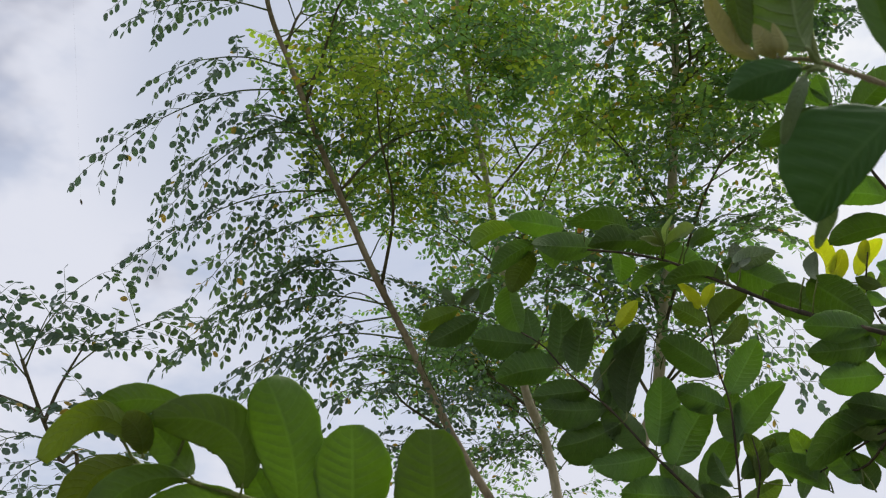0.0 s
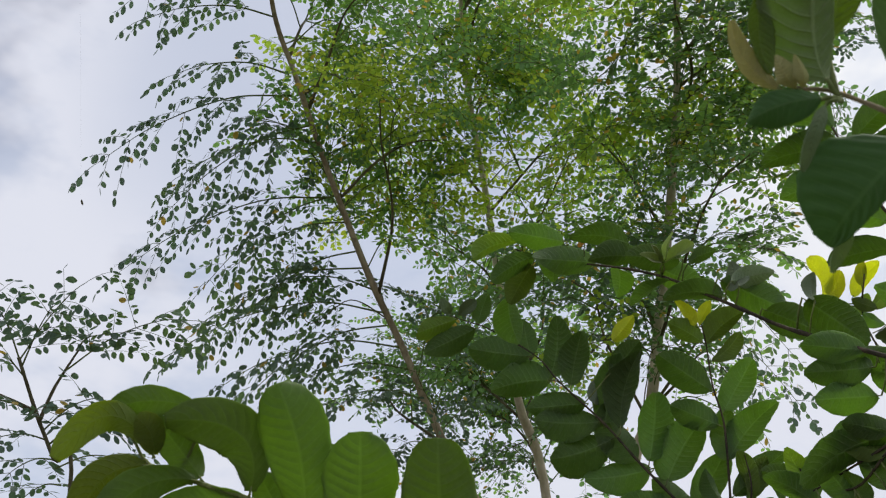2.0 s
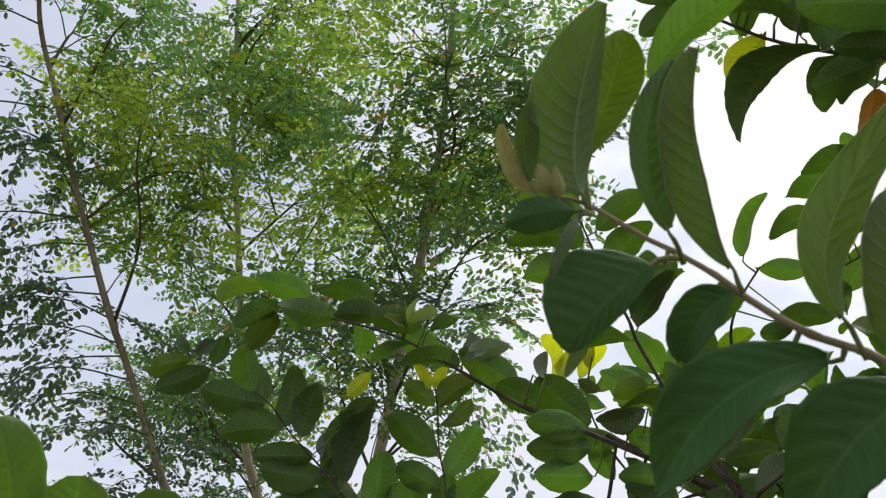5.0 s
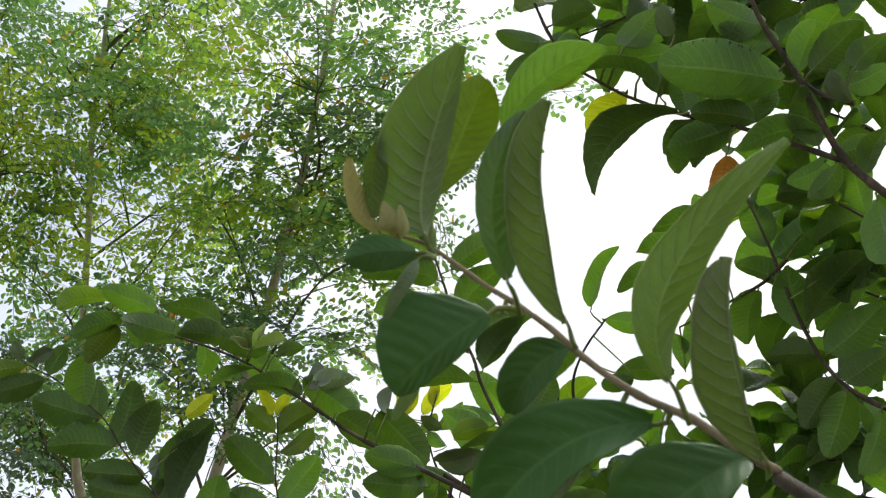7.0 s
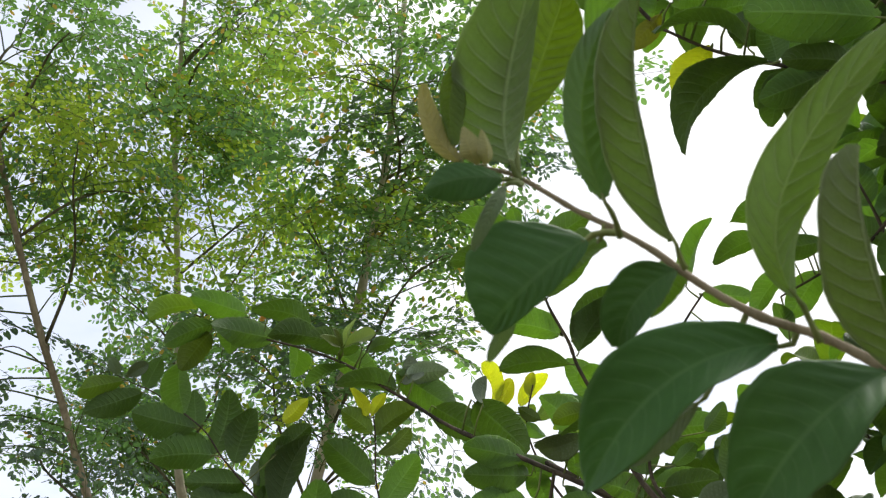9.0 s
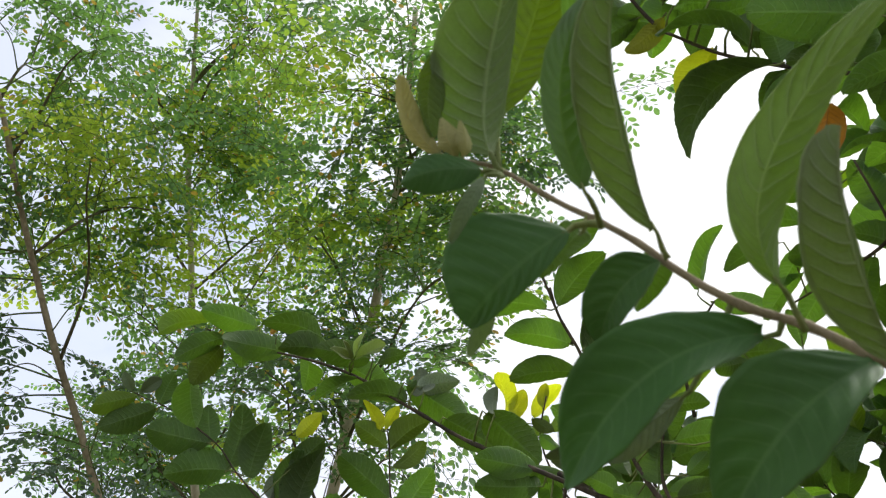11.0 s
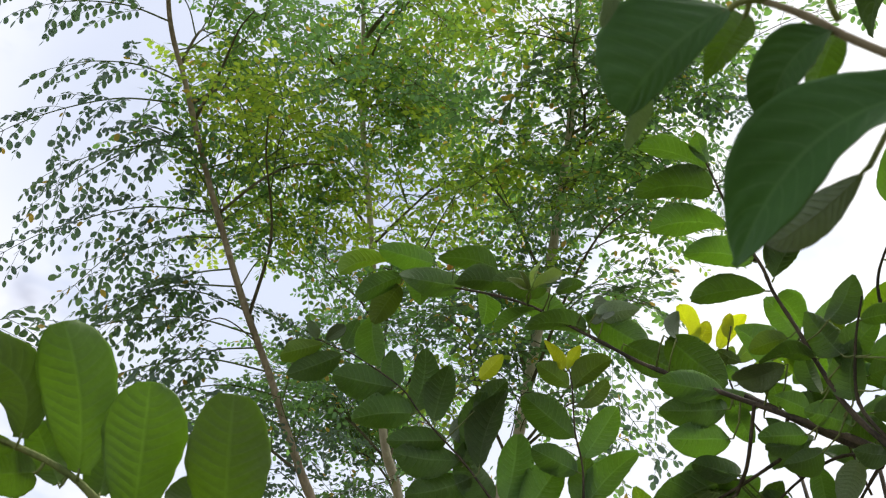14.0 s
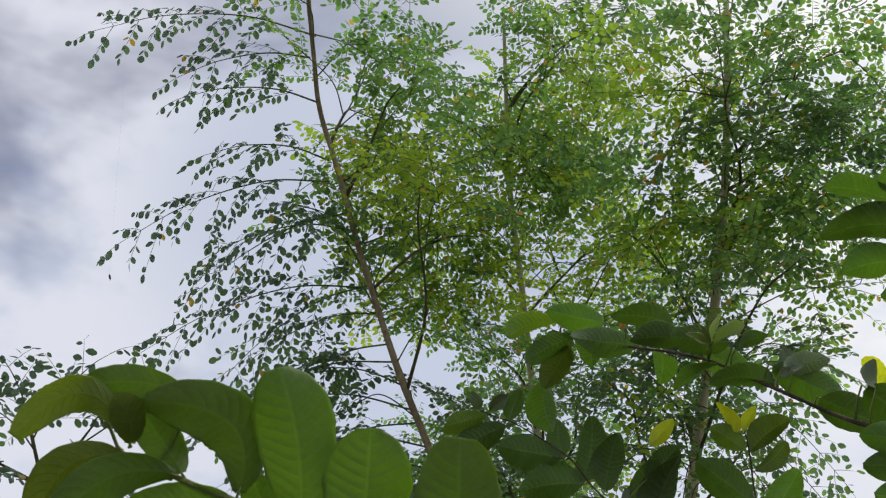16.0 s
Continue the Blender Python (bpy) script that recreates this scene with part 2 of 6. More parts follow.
def soil():
    m, n = material("grassy_soil")
    geo = n.add("ShaderNodeTexCoord").outputs["Object"]
    patch, grit = n.noise(geo, 0.8, 5), n.noise(geo, 40.0, 5)
    tint = n.mix(n.span(patch, 0.42, 0.58), (0.15, 0.105, 0.06, 1), (0.055, 0.095, 0.022, 1))
    tint = n.mix(n.math("MULTIPLY", grit, 0.5), tint, (0.05, 0.045, 0.025, 1))
    bump = n.add("ShaderNodeBump", {"Height": grit, "Strength": 0.6, "Distance": 0.03}).outputs[0]
    finish(n, n.add("ShaderNodeBsdfPrincipled", {"Base Color": tint, "Roughness": 0.95, "Normal": bump}))
    return m


# ---- building helpers ----
def mesh_object(name, verts, faces, mats, slots=None, parent=None, smooth=True, uvs=None):
    me = bpy.data.meshes.new(name)
    me.from_pydata([tuple(v) for v in verts], [], [tuple(f) for f in faces])
    for m in mats:
        me.materials.append(m)
    if slots is not None:
        me.polygons.foreach_set("material_index", slots)
    if smooth:
        me.polygons.foreach_set("use_smooth", [True] * len(me.polygons))
    if uvs is not None:
        layer = me.uv_layers.new(name="leaf")
        corner = np.zeros(len(me.loops), dtype=np.int32)
        me.loops.foreach_get("vertex_index", corner)
        layer.data.foreach_set("uv", np.asarray(uvs, dtype=np.float32)[corner].ravel())
    me.update()
    ob = new(name, me)
    ob.parent = parent
    above, shift = parent, Vector((0, 0, 0))
    while above is not None:
        shift += above.location
        above = above.parent
    ob.location = -shift
    return ob


def smooth_line(points, steps):
    """A Catmull-Rom line through the points."""
    p = [np.array(q, float) for q in points]
    p = [2 * p[0] - p[1]] + p + [2 * p[-1] - p[-2]]
    out = []
    for a, b, c, d in zip(p, p[1:], p[2:], p[3:]):
        for k in range(steps):
            s = k / steps
            out.append(0.5 * (2 * b + (c - a) * s + (2 * a - 5 * b + 4 * c - d) * s * s + (3 * b - a - 3 * c + d) * s**3))
    return np.array(out + [p[-2]])


def tube(line, radii, sides=8, rough=0.0, rng=None):
    """Rings along a line; returns corners and faces."""
    line = np.asarray(line, float)
    tangent = np.gradient(line, axis=0)
    tangent /= np.linalg.norm(tangent, axis=1)[:, None] + 1e-12
    ref = np.array([0.31, 0.17, 0.93]) if abs(tangent[0][2]) < 0.9 else np.array([0.95, 0.2, 0.1])
    verts, faces = [], []
    for k, (p, t) in enumerate(zip(line, tangent)):
        u = np.cross(t, ref)
        u /= np.linalg.norm(u)
        w = np.cross(t, u)
        for j in range(sides):
            a = 2 * math.pi * j / sides
            r = radii[k] * (1 + (rng.uniform(-rough, rough) if rough else 0))
            verts.append(p + r * (math.cos(a) * u + math.sin(a) * w))
        if k:
            i = (k - 1) * sides
            faces += [(i + j, i + (j + 1) % sides, i + sides + (j + 1) % sides, i + sides + j) for j in range(sides)]
    faces += [tuple(range(sides))[::-1], tuple(range(len(verts) - sides, len(verts)))]
    return verts, faces


def tree(name, at, label, category="tree", group=""):
    ob = new(name)
    ob.location = at
    ob.empty_display_size = 0.1
    return tagged(ob, label, category, group)


def limb(parent, name, points, r0, r1, mat, sides=9, rough=0.06, steps=6, knots=0.0):
    rng = random.Random(len(points) * 31 + int(abs(points[0][0]) * 1000))
    line = smooth_line(points, steps)
    s = np.r_[0, np.cumsum(np.linalg.norm(np.diff(line, axis=0), axis=1))]
    s = s / s[-1]
    radii = r0 + (r1 - r0) * s
    if knots:
        radii = radii * (1 + knots * np.maximum(0, np.sin(s * 55.0 + rng.uniform(0, 6))) ** 6)
    v, f = tube(line, radii, sides, rough, rng)
    return mesh_object(name, v, f, [mat], parent=parent)


# ---- ground ----
def ground():
    n, size = 60, 600.0
    ring = [(size * (abs(k / n - 0.5) * 2) ** 3) * (1 if k > n / 2 else -1) for k in range(n + 1)]
    verts = [(x, y, 0.05 * noise.noise((x * 0.4, y * 0.4, 0.0)) - 0.02) for y in ring for x in ring]
    faces = [(r * (n + 1) + c, r * (n + 1) + c + 1, (r + 1) * (n + 1) + c + 1, (r + 1) * (n + 1) + c) for r in range(n) for c in range(n)]
    return tagged(mesh_object("ground", verts, faces, [soil()]), "bare brown soil with patches of grass", "ground", kind="structure")


ground()


# ---- feathery moringa trees ----
def unit(v):
    v = np.asarray(v, float)
    return v / (np.linalg.norm(v) + 1e-12)


def compound_leaf(parent, points, rng, mat, size=0.024, fullness=1.0, wood=0.0, spread=1.0, hang=0.0, girth=0.0022):
    """A feathery leaf: a stalk with side stalks in pairs, each lined with pairs of oval leaflets. wood: the bare part of the stalk."""
    line = smooth_line(points, 7)
    step = np.linalg.norm(np.diff(line, axis=0), axis=1)
    run = np.r_[0, np.cumsum(step)]
    total = run[-1]
    dice = np.random.default_rng(rng.randrange(1 << 30))
    verts, faces, slots = [], [], []

    def add(v, f, slot):
        base = len(verts)
        verts.extend(v)
        faces.extend(tuple(i + base for i in q) for q in f)
        slots.extend([slot] * len(f))

    add(*tube(line, np.linspace(girth, 0.0006, len(line)), 5), 0)

    def place(s):
        p, q, q0 = (np.array([np.interp(w, run, line[:, k]) for k in range(3)]) for w in (s, min(total, s + 0.02), max(0, s - 0.02)))
        return p, unit(q - q0)

    at, heads, tops, sizes = [], [], [], []

    def pinna(p, way, up, length):
        count = max(2, round(length / (size * 0.86)))
        sag = np.array([0, 0, -length * (rng.uniform(0.05, 0.3) + 0.5 * hang)])
        curve = [p + way * length * q + sag * q * q for q in (0, 0.3, 0.65, 1.0)]
        add(*tube(curve, (0.0009, 0.0008, 0.0006, 0.0004), 3), 0)
        side = unit(np.cross(up, way))
        for k in range(count):
            q = (k + 0.7) / (count + 0.2)
            for sgn in (1, -1):
                if rng.random() < 0.9 * fullness:
                    at.append(p + way * length * q + sag * q * q)
                    heads.append(unit(side * sgn + (way + 2 * sag / length * q) * 0.6))
                    tops.append(up)
                    sizes.append(size * (0.82 + 0.3 * math.sin(q * 3)))
        at.append(curve[-1])
        heads.append(unit(way + 2 * sag / length))
        tops.append(up)
        sizes.append(size * 1.1)

    s = max(0.03, total * wood)
    while s < total - 0.02:
        p, t = place(s)
        left = (total - s) / max(0.1, total * (1 - wood))
        side = unit(np.cross(t, (0, 0, 1)) + 0.25 * np.array([rng.gauss(0, 1), rng.gauss(0, 1), rng.gauss(0, 1)]))
        up = unit(np.cross(side, t))
        if up[2] < 0:
            up = -up
        length = min(0.18, 0.05 + 0.14 * math.sqrt(max(0, left))) * rng.uniform(0.7, 1.1) * spread
        for sgn in (1, -1):
            pinna(p, unit(side * sgn + t * rng.uniform(0.45, 0.95) + up * rng.uniform(-0.15, 0.2)), up, length)
        s += rng.uniform(0.046, 0.068)
    p, t = place(total)
    pinna(p, t, np.array([0, 0, 1.0]), 0.06)

    at, out, up, far = np.array(at), np.array(heads), np.array(tops), np.array(sizes)
    n = len(at)
    far = (far * dice.uniform(0.72, 1.15, n))[:, None]
    half = far * dice.uniform(0.27, 0.36, n)[:, None]

    def norm(v):
        return v / (np.linalg.norm(v, axis=1)[:, None] + 1e-12)

    side = norm(np.cross(up, out))
    out = norm(out + dice.uniform((-0.3, -0.3, -0.5 - hang), (0.3, 0.3, 0.2 - 0.3 * hang), (n, 3)))
    side = norm(side - out * np.sum(side * out, axis=1)[:, None])
    turn = dice.uniform(-0.8, 0.8, n)[:, None]
    side = side * np.cos(turn) + np.cross(out, side) * np.sin(turn)
    face = np.cross(out, side)
    bend = -face * far * dice.uniform(-0.05, 0.22, n)[:, None]
    a = at + out * 0.0025
    rim = [a] + [a + out * far * q + side * half * w + bend * q * q for q, w in ((0.26, 0.80), (0.60, 1.0), (0.90, 0.52), (1.0, 0.0), (0.90, -0.52), (0.60, -1.0), (0.26, -0.80))]
    rim.append(a + out * far * 0.5 - face * far * 0.06 + bend * 0.25)
    base = len(verts)
    verts.extend(np.stack(rim, axis=1).reshape(-1, 3))
    for k in range(n):
        o = base + k * 9
        faces.extend((o + 8, o + j, o + (j + 1) % 8) for j in range(8))
    slots.extend([1] * (8 * n))
    return mesh_object("compound_leaf", verts, faces, [moringa_twig if wood > 0.3 else stalk, mat], slots, parent, smooth=False)


def spray(parent, root, tip, rng, mat, lift=0.12, droop=0.16, **kw):
    """A compound leaf that rises from the root, arches over and droops to the tip."""
    root, tip = np.array(root), np.array(tip)
    far = np.linalg.norm(tip - root)
    a = root + (tip - root) * 0.35 + np.array([0, 0, lift * far])
    b = root + (tip - root) * 0.72 + np.array([0, 0, lift * 0.9 * far])
    wood = max(0.22, 1 - 0.60 / far)
    return compound_leaf(parent, [root, a, b, tip], rng, mat, wood=wood, **kw)


def crown(parent, trunk, centre, radii, count, seed, mats, fullness=1.0, size=0.022, clear=0.0):
    """Side limbs from the trunk and compound leaves on them, whose tips fill a rounded region."""
    rng = random.Random(seed)
    line = smooth_line(trunk, 8)
    centre = np.array(centre)
    taken = []
    for _ in range(round(count * 0.60)):
        tries = [np.array([rng.uniform(-1, 1) for _ in range(3)]) for _ in range(24)]
        tries = [q for q in tries if 0.1 < np.linalg.norm(q) < 1] or [np.array((0.3, 0.2, 0.1))]
        taken.append(max(tries, key=lambda c: min([np.linalg.norm((c - o)[[0, 2]]) + 0.3 * abs(c[1] - o[1]) for o in taken] or [0])))
    tips = [centre + q * radii for q in taken]
    beside = [line[int(np.argmin(np.abs(line[:, 2] - tip[2] - 0.1)))] for tip in tips]
    tips = [tip for tip, p in zip(tips, beside) if abs(tip[0] - p[0]) >= clear or tip[1] > p[1] + 0.12]
    limbs = [line]
    for tip in tips[: max(1, len(tips) // 6)]:
        away = np.linalg.norm(line - tip, axis=1) + 0.9 * np.abs(line[:, 2] - (tip[2] - 0.3))
        root = line[int(np.argmin(away))]
        end = root + (tip - root) * 0.78
        bow = np.linalg.norm(end - root)
        points = [root, root + (end - root) * 0.35 + np.array([rng.uniform(-0.1, 0.1), rng.uniform(-0.1, 0.1), 0.13]) * bow, root + (end - root) * 0.7 + np.array([0, 0, 0.14]) * bow, end]
        limb(parent, "branch", points, 0.0052, 0.0018, moringa_twig, 6, 0.05, 5)
        limbs.append(smooth_line(points, 6)[4:])
    nodes = np.concatenate([q for q in limbs])
    for tip in tips:
        away = np.abs(np.linalg.norm(nodes - tip, axis=1) - 0.34) + 0.3 * np.maximum(0, nodes[:, 2] - tip[2])
        root = nodes[int(np.argmin(away + np.array([rng.uniform(0, 0.12) for _ in nodes])))]
        far = np.linalg.norm(tip - root)
        if far < 0.25:
            tip = root + (tip - root) * 0.25 / max(far, 0.02)
        heading = rng.uniform(0, 2 * math.pi)
        way = unit(0.8 * unit(tip - root) + 0.6 * np.array([math.cos(heading), math.sin(heading), rng.uniform(-0.55, 0.25)]))
        neck = tip - way * rng.uniform(0.2, 0.3)
        elbow = (root + neck) / 2 + np.array([rng.uniform(-0.03, 0.03), rng.uniform(-0.03, 0.03), rng.uniform(0.02, 0.08)])
        reach = np.linalg.norm(elbow - root) + np.linalg.norm(neck - elbow) + np.linalg.norm(tip - neck)
        compound_leaf(parent, [root, elbow, neck, tip], rng, rng.choice(mats), wood=max(0.2, 1 - rng.uniform(0.36, 0.46) / reach), fullness=fullness, size=size * rng.uniform(0.85, 1.15))


def foot(points, x, y):
    """Carries a stem on down to the ground."""
    a = points[0]
    return [(x, y, -0.03), (x + (a[0] - x) * 0.35, y + (a[1] - y) * 0.35, a[2] * 0.45)] + points


# mixed and fresh give a third of the sprays the sunlit-toned copy
plain, mixed = [feather, feather, feather, dusky], [feather, feather, sunlit_feather]
fresh = [feather, feather, sunlit_feather]

# leaning tree
trunk = foot([(0.274, 3.196, 2.273), (0.147, 3.141, 2.501), (0.021, 3.074, 2.700), (-0.099, 2.970, 2.936), (-0.190, 2.882, 3.097), (-0.280, 2.766, 3.277), (-0.338, 2.676, 3.400), (-0.395, 2.572, 3.529), (-0.449, 2.473, 3.639), (-0.471, 2.383, 3.734), (-0.495, 2.261, 3.852), (-0.502, 2.159, 3.945)], 0.45, 3.2)
leaning = tree("moringa_tree", (0.45, 3.2, 0), "slender leaning moringa tree with a feathery open crown", group="moringa trees")
limb(leaning, "trunk", trunk, 0.021, 0.005, brown_bark, knots=0.14)
rng = random.Random(5)
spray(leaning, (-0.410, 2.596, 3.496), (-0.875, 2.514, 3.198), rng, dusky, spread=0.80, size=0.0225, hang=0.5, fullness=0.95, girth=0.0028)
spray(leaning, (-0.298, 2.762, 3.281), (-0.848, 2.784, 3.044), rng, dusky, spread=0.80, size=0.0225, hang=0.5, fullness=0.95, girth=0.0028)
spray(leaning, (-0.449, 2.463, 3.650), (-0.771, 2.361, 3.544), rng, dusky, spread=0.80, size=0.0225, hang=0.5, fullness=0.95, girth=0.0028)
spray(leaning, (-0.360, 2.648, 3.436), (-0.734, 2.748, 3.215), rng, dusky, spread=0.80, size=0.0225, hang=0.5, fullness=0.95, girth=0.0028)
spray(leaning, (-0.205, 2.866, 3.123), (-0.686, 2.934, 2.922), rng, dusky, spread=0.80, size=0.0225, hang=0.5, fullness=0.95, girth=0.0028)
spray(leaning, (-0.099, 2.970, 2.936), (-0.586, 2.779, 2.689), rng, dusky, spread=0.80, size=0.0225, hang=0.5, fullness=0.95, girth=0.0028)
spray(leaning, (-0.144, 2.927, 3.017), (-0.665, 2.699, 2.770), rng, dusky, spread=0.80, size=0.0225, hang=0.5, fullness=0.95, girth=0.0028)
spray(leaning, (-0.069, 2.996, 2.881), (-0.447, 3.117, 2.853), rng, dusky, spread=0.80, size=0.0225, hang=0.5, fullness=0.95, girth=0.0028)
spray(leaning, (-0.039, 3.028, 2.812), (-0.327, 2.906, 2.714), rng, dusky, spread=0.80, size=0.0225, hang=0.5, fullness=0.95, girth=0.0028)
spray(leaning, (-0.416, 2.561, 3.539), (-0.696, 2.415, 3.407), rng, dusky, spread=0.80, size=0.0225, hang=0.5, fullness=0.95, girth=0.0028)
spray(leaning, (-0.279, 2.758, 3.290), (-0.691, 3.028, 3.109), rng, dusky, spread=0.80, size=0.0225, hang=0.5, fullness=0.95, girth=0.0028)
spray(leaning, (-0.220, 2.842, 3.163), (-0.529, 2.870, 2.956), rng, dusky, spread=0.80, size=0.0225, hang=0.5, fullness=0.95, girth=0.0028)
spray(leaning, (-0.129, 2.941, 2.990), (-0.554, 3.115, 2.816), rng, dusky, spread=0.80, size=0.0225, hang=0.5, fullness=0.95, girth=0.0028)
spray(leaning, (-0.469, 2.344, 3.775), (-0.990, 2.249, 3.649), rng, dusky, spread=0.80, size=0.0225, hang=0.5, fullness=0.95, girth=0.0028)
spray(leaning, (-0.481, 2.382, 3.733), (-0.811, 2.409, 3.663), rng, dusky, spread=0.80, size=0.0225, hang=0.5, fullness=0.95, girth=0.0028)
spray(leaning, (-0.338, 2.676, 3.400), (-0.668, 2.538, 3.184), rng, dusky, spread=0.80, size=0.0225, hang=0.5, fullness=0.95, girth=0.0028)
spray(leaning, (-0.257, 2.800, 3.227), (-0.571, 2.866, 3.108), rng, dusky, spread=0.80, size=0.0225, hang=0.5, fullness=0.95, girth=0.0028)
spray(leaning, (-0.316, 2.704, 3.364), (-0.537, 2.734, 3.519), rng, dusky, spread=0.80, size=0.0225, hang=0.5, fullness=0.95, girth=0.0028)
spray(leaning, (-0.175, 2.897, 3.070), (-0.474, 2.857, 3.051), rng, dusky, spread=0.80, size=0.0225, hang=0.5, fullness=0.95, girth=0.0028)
crown(leaning, trunk, (-0.200, 2.931, 3.402), np.array((0.32, 0.40, 0.46)), 26, 11, mixed, size=0.01855, clear=0.16)
crown(leaning, trunk, (-0.340, 2.509, 3.769), np.array((0.36, 0.45, 0.28)), 27, 12, mixed, size=0.01855, clear=0.16)
crown(leaning, trunk, (-0.218, 2.251, 3.394), np.array((0.16, 0.12, 0.11)), 7, 15, [sunlit_feather, feather], size=0.0195)
crown(leaning, trunk, (-0.158, 3.306, 2.915), np.array((0.28, 0.35, 0.18)), 12, 13, plain, 0.85, size=0.01855, clear=0.16)

crown(leaning, trunk, (-0.018, 2.907, 3.106), np.array((0.22, 0.25, 0.16)), 6, 14, plain, 0.85, size=0.01855, clear=0.16)

hung = np.array((-0.912, 2.587, 3.147))
thread_top = np.array((-0.906, 2.237, 3.601))
v, f = tube([thread_top, (thread_top + hung) / 2, hung], [0.00005] * 3, 3)
k = len(v)
drop_way, drop_side = np.array((0.3, 0.2, -0.93)), np.array((0.6, 0.3, 0.2))
v += [hung, hung + 0.006 * drop_way + 0.004 * drop_side, hung + 0.013 * drop_way + 0.004 * drop_side, hung + 0.019 * drop_way, hung + 0.013 * drop_way - 0.004 * drop_side, hung + 0.006 * drop_way - 0.004 * drop_side, hung + 0.010 * drop_way + np.array((0.0, -0.001, 0.0))]
mesh_object("hanging_leaflet", v, f + [(k + 6, k + j, k + (j + 1) % 6) for j in range(6)], [moringa_twig], parent=leaning, smooth=False)

# middle tree
trunk = foot([(0.345, 3.552, 2.651), (0.249, 3.434, 2.986), (0.184, 3.277, 3.313), (0.125, 3.107, 3.596), (0.074, 2.956, 3.806), (0.040, 2.760, 4.038), (0.016, 2.601, 4.201)], 0.5, 3.7)
middle = tree("moringa_tree", (0.5, 3.7, 0), "tall straight moringa tree with yellowing feathery leaves", group="moringa trees")
limb(middle, "trunk", trunk, 0.030, 0.005, moringa_bark, knots=0.12)
crown(middle, trunk, (0.116, 3.048, 3.682), np.array((0.52, 0.5, 0.48)), 46, 21, fresh, size=0.0185)
crown(middle, trunk, (0.201, 2.735, 4.058), np.array((0.50, 0.5, 0.22)), 32, 22, mixed, size=0.0185)
crown(middle, trunk, (0.121, 3.584, 3.272), np.array((0.42, 0.40, 0.28)), 42, 23, plain, 0.85, size=0.0185)
crown(middle, trunk, (0.172, 3.742, 2.902), np.array((0.36, 0.40, 0.16)), 13, 24, plain, 0.8, size=0.0185)
crown(middle, trunk, (0.377, 3.618, 3.164), np.array((0.20, 0.30, 0.20)), 13, 25, plain, 0.85, size=0.0185)

crown(middle, trunk, (0.290, 2.589, 3.867), np.array((0.24, 0.3, 0.24)), 14, 27, mixed, size=0.0185)
crown(middle, trunk, (0.148, 2.627, 3.492), np.array((0.34, 0.18, 0.24)), 8, 26, [sunlit_feather], size=0.0185)

# thick tree
trunk = foot([(0.522, 3.104, 2.490), (0.566, 2.990, 2.776), (0.588, 2.885, 2.990), (0.607, 2.756, 3.211), (0.617, 2.567, 3.480), (0.600, 2.381, 3.704), (0.576, 2.215, 3.877)], 0.62, 3.1)
thick = tree("moringa_tree", (0.62, 3.1, 0), "moringa tree with a pale bare trunk and dense feathery crown", group="moringa trees")
limb(thick, "trunk", trunk, 0.034, 0.007, moringa_bark, knots=0.10)
crown(thick, trunk, (0.578, 2.578, 3.306), np.array((0.48, 0.36, 0.44)), 40, 31, mixed, size=0.0185, clear=0.09)
crown(thick, trunk, (0.569, 2.320, 3.629), np.array((0.52, 0.42, 0.26)), 26, 32, mixed, size=0.0185)
crown(thick, trunk, (0.389, 2.853, 3.112), np.array((0.26, 0.35, 0.18)), 15, 33, plain, size=0.0185, clear=0.11)
crown(thick, trunk, (0.807, 2.883, 2.888), np.array((0.14, 0.25, 0.14)), 3, 34, plain, 0.6, size=0.0185, clear=0.11)
crown(thick, trunk, (0.990, 2.413, 3.521), np.array((0.18, 0.25, 0.20)), 9, 35, plain, size=0.0185)

crown(thick, trunk, (0.674, 2.352, 3.148), np.array((0.22, 0.25, 0.24)), 11, 37, plain, size=0.0185)
crown(thick, trunk, (0.362, 2.472, 3.068), np.array((0.20, 0.2, 0.16)), 5, 39, plain, size=0.0185)
crown(thick, trunk, (0.941, 2.532, 3.747), np.array((0.26, 0.3, 0.42)), 10, 36, plain, size=0.0185)

crown(thick, trunk, (0.839, 2.164, 3.586), np.array((0.24, 0.3, 0.34)), 18, 38, plain, size=0.0185)
spray(thick, (0.613, 2.638, 3.385), (1.362, 2.238, 3.851), random.Random(4), feather)

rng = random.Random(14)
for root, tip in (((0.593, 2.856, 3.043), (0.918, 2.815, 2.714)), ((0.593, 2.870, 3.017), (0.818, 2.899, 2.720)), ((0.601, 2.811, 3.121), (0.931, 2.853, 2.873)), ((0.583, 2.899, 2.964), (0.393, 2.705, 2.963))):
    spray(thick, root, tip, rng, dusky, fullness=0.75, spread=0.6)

# small tree
trunk = foot([(-0.823, 2.643, 2.363), (-0.862, 2.597, 2.459), (-0.901, 2.552, 2.542), (-0.932, 2.508, 2.619), (-0.947, 2.485, 2.658)], -0.75, 2.7)
small = tree("moringa_tree", (-0.75, 2.7, 0), "young moringa tree with a thin dark forked stem", group="moringa trees")
limb(small, "trunk", trunk, 0.011, 0.004, moringa_twig, knots=0.1)
limb(small, "branch", [(-0.897, 2.557, 2.533), (-0.874, 2.538, 2.598), (-0.849, 2.524, 2.647), (-0.817, 2.509, 2.703)], 0.005, 0.002, moringa_twig)
limb(small, "branch", [(-0.907, 2.545, 2.553), (-0.953, 2.522, 2.568), (-1.021, 2.488, 2.584), (-1.075, 2.464, 2.587)], 0.004, 0.002, moringa_twig)
rng = random.Random(8)
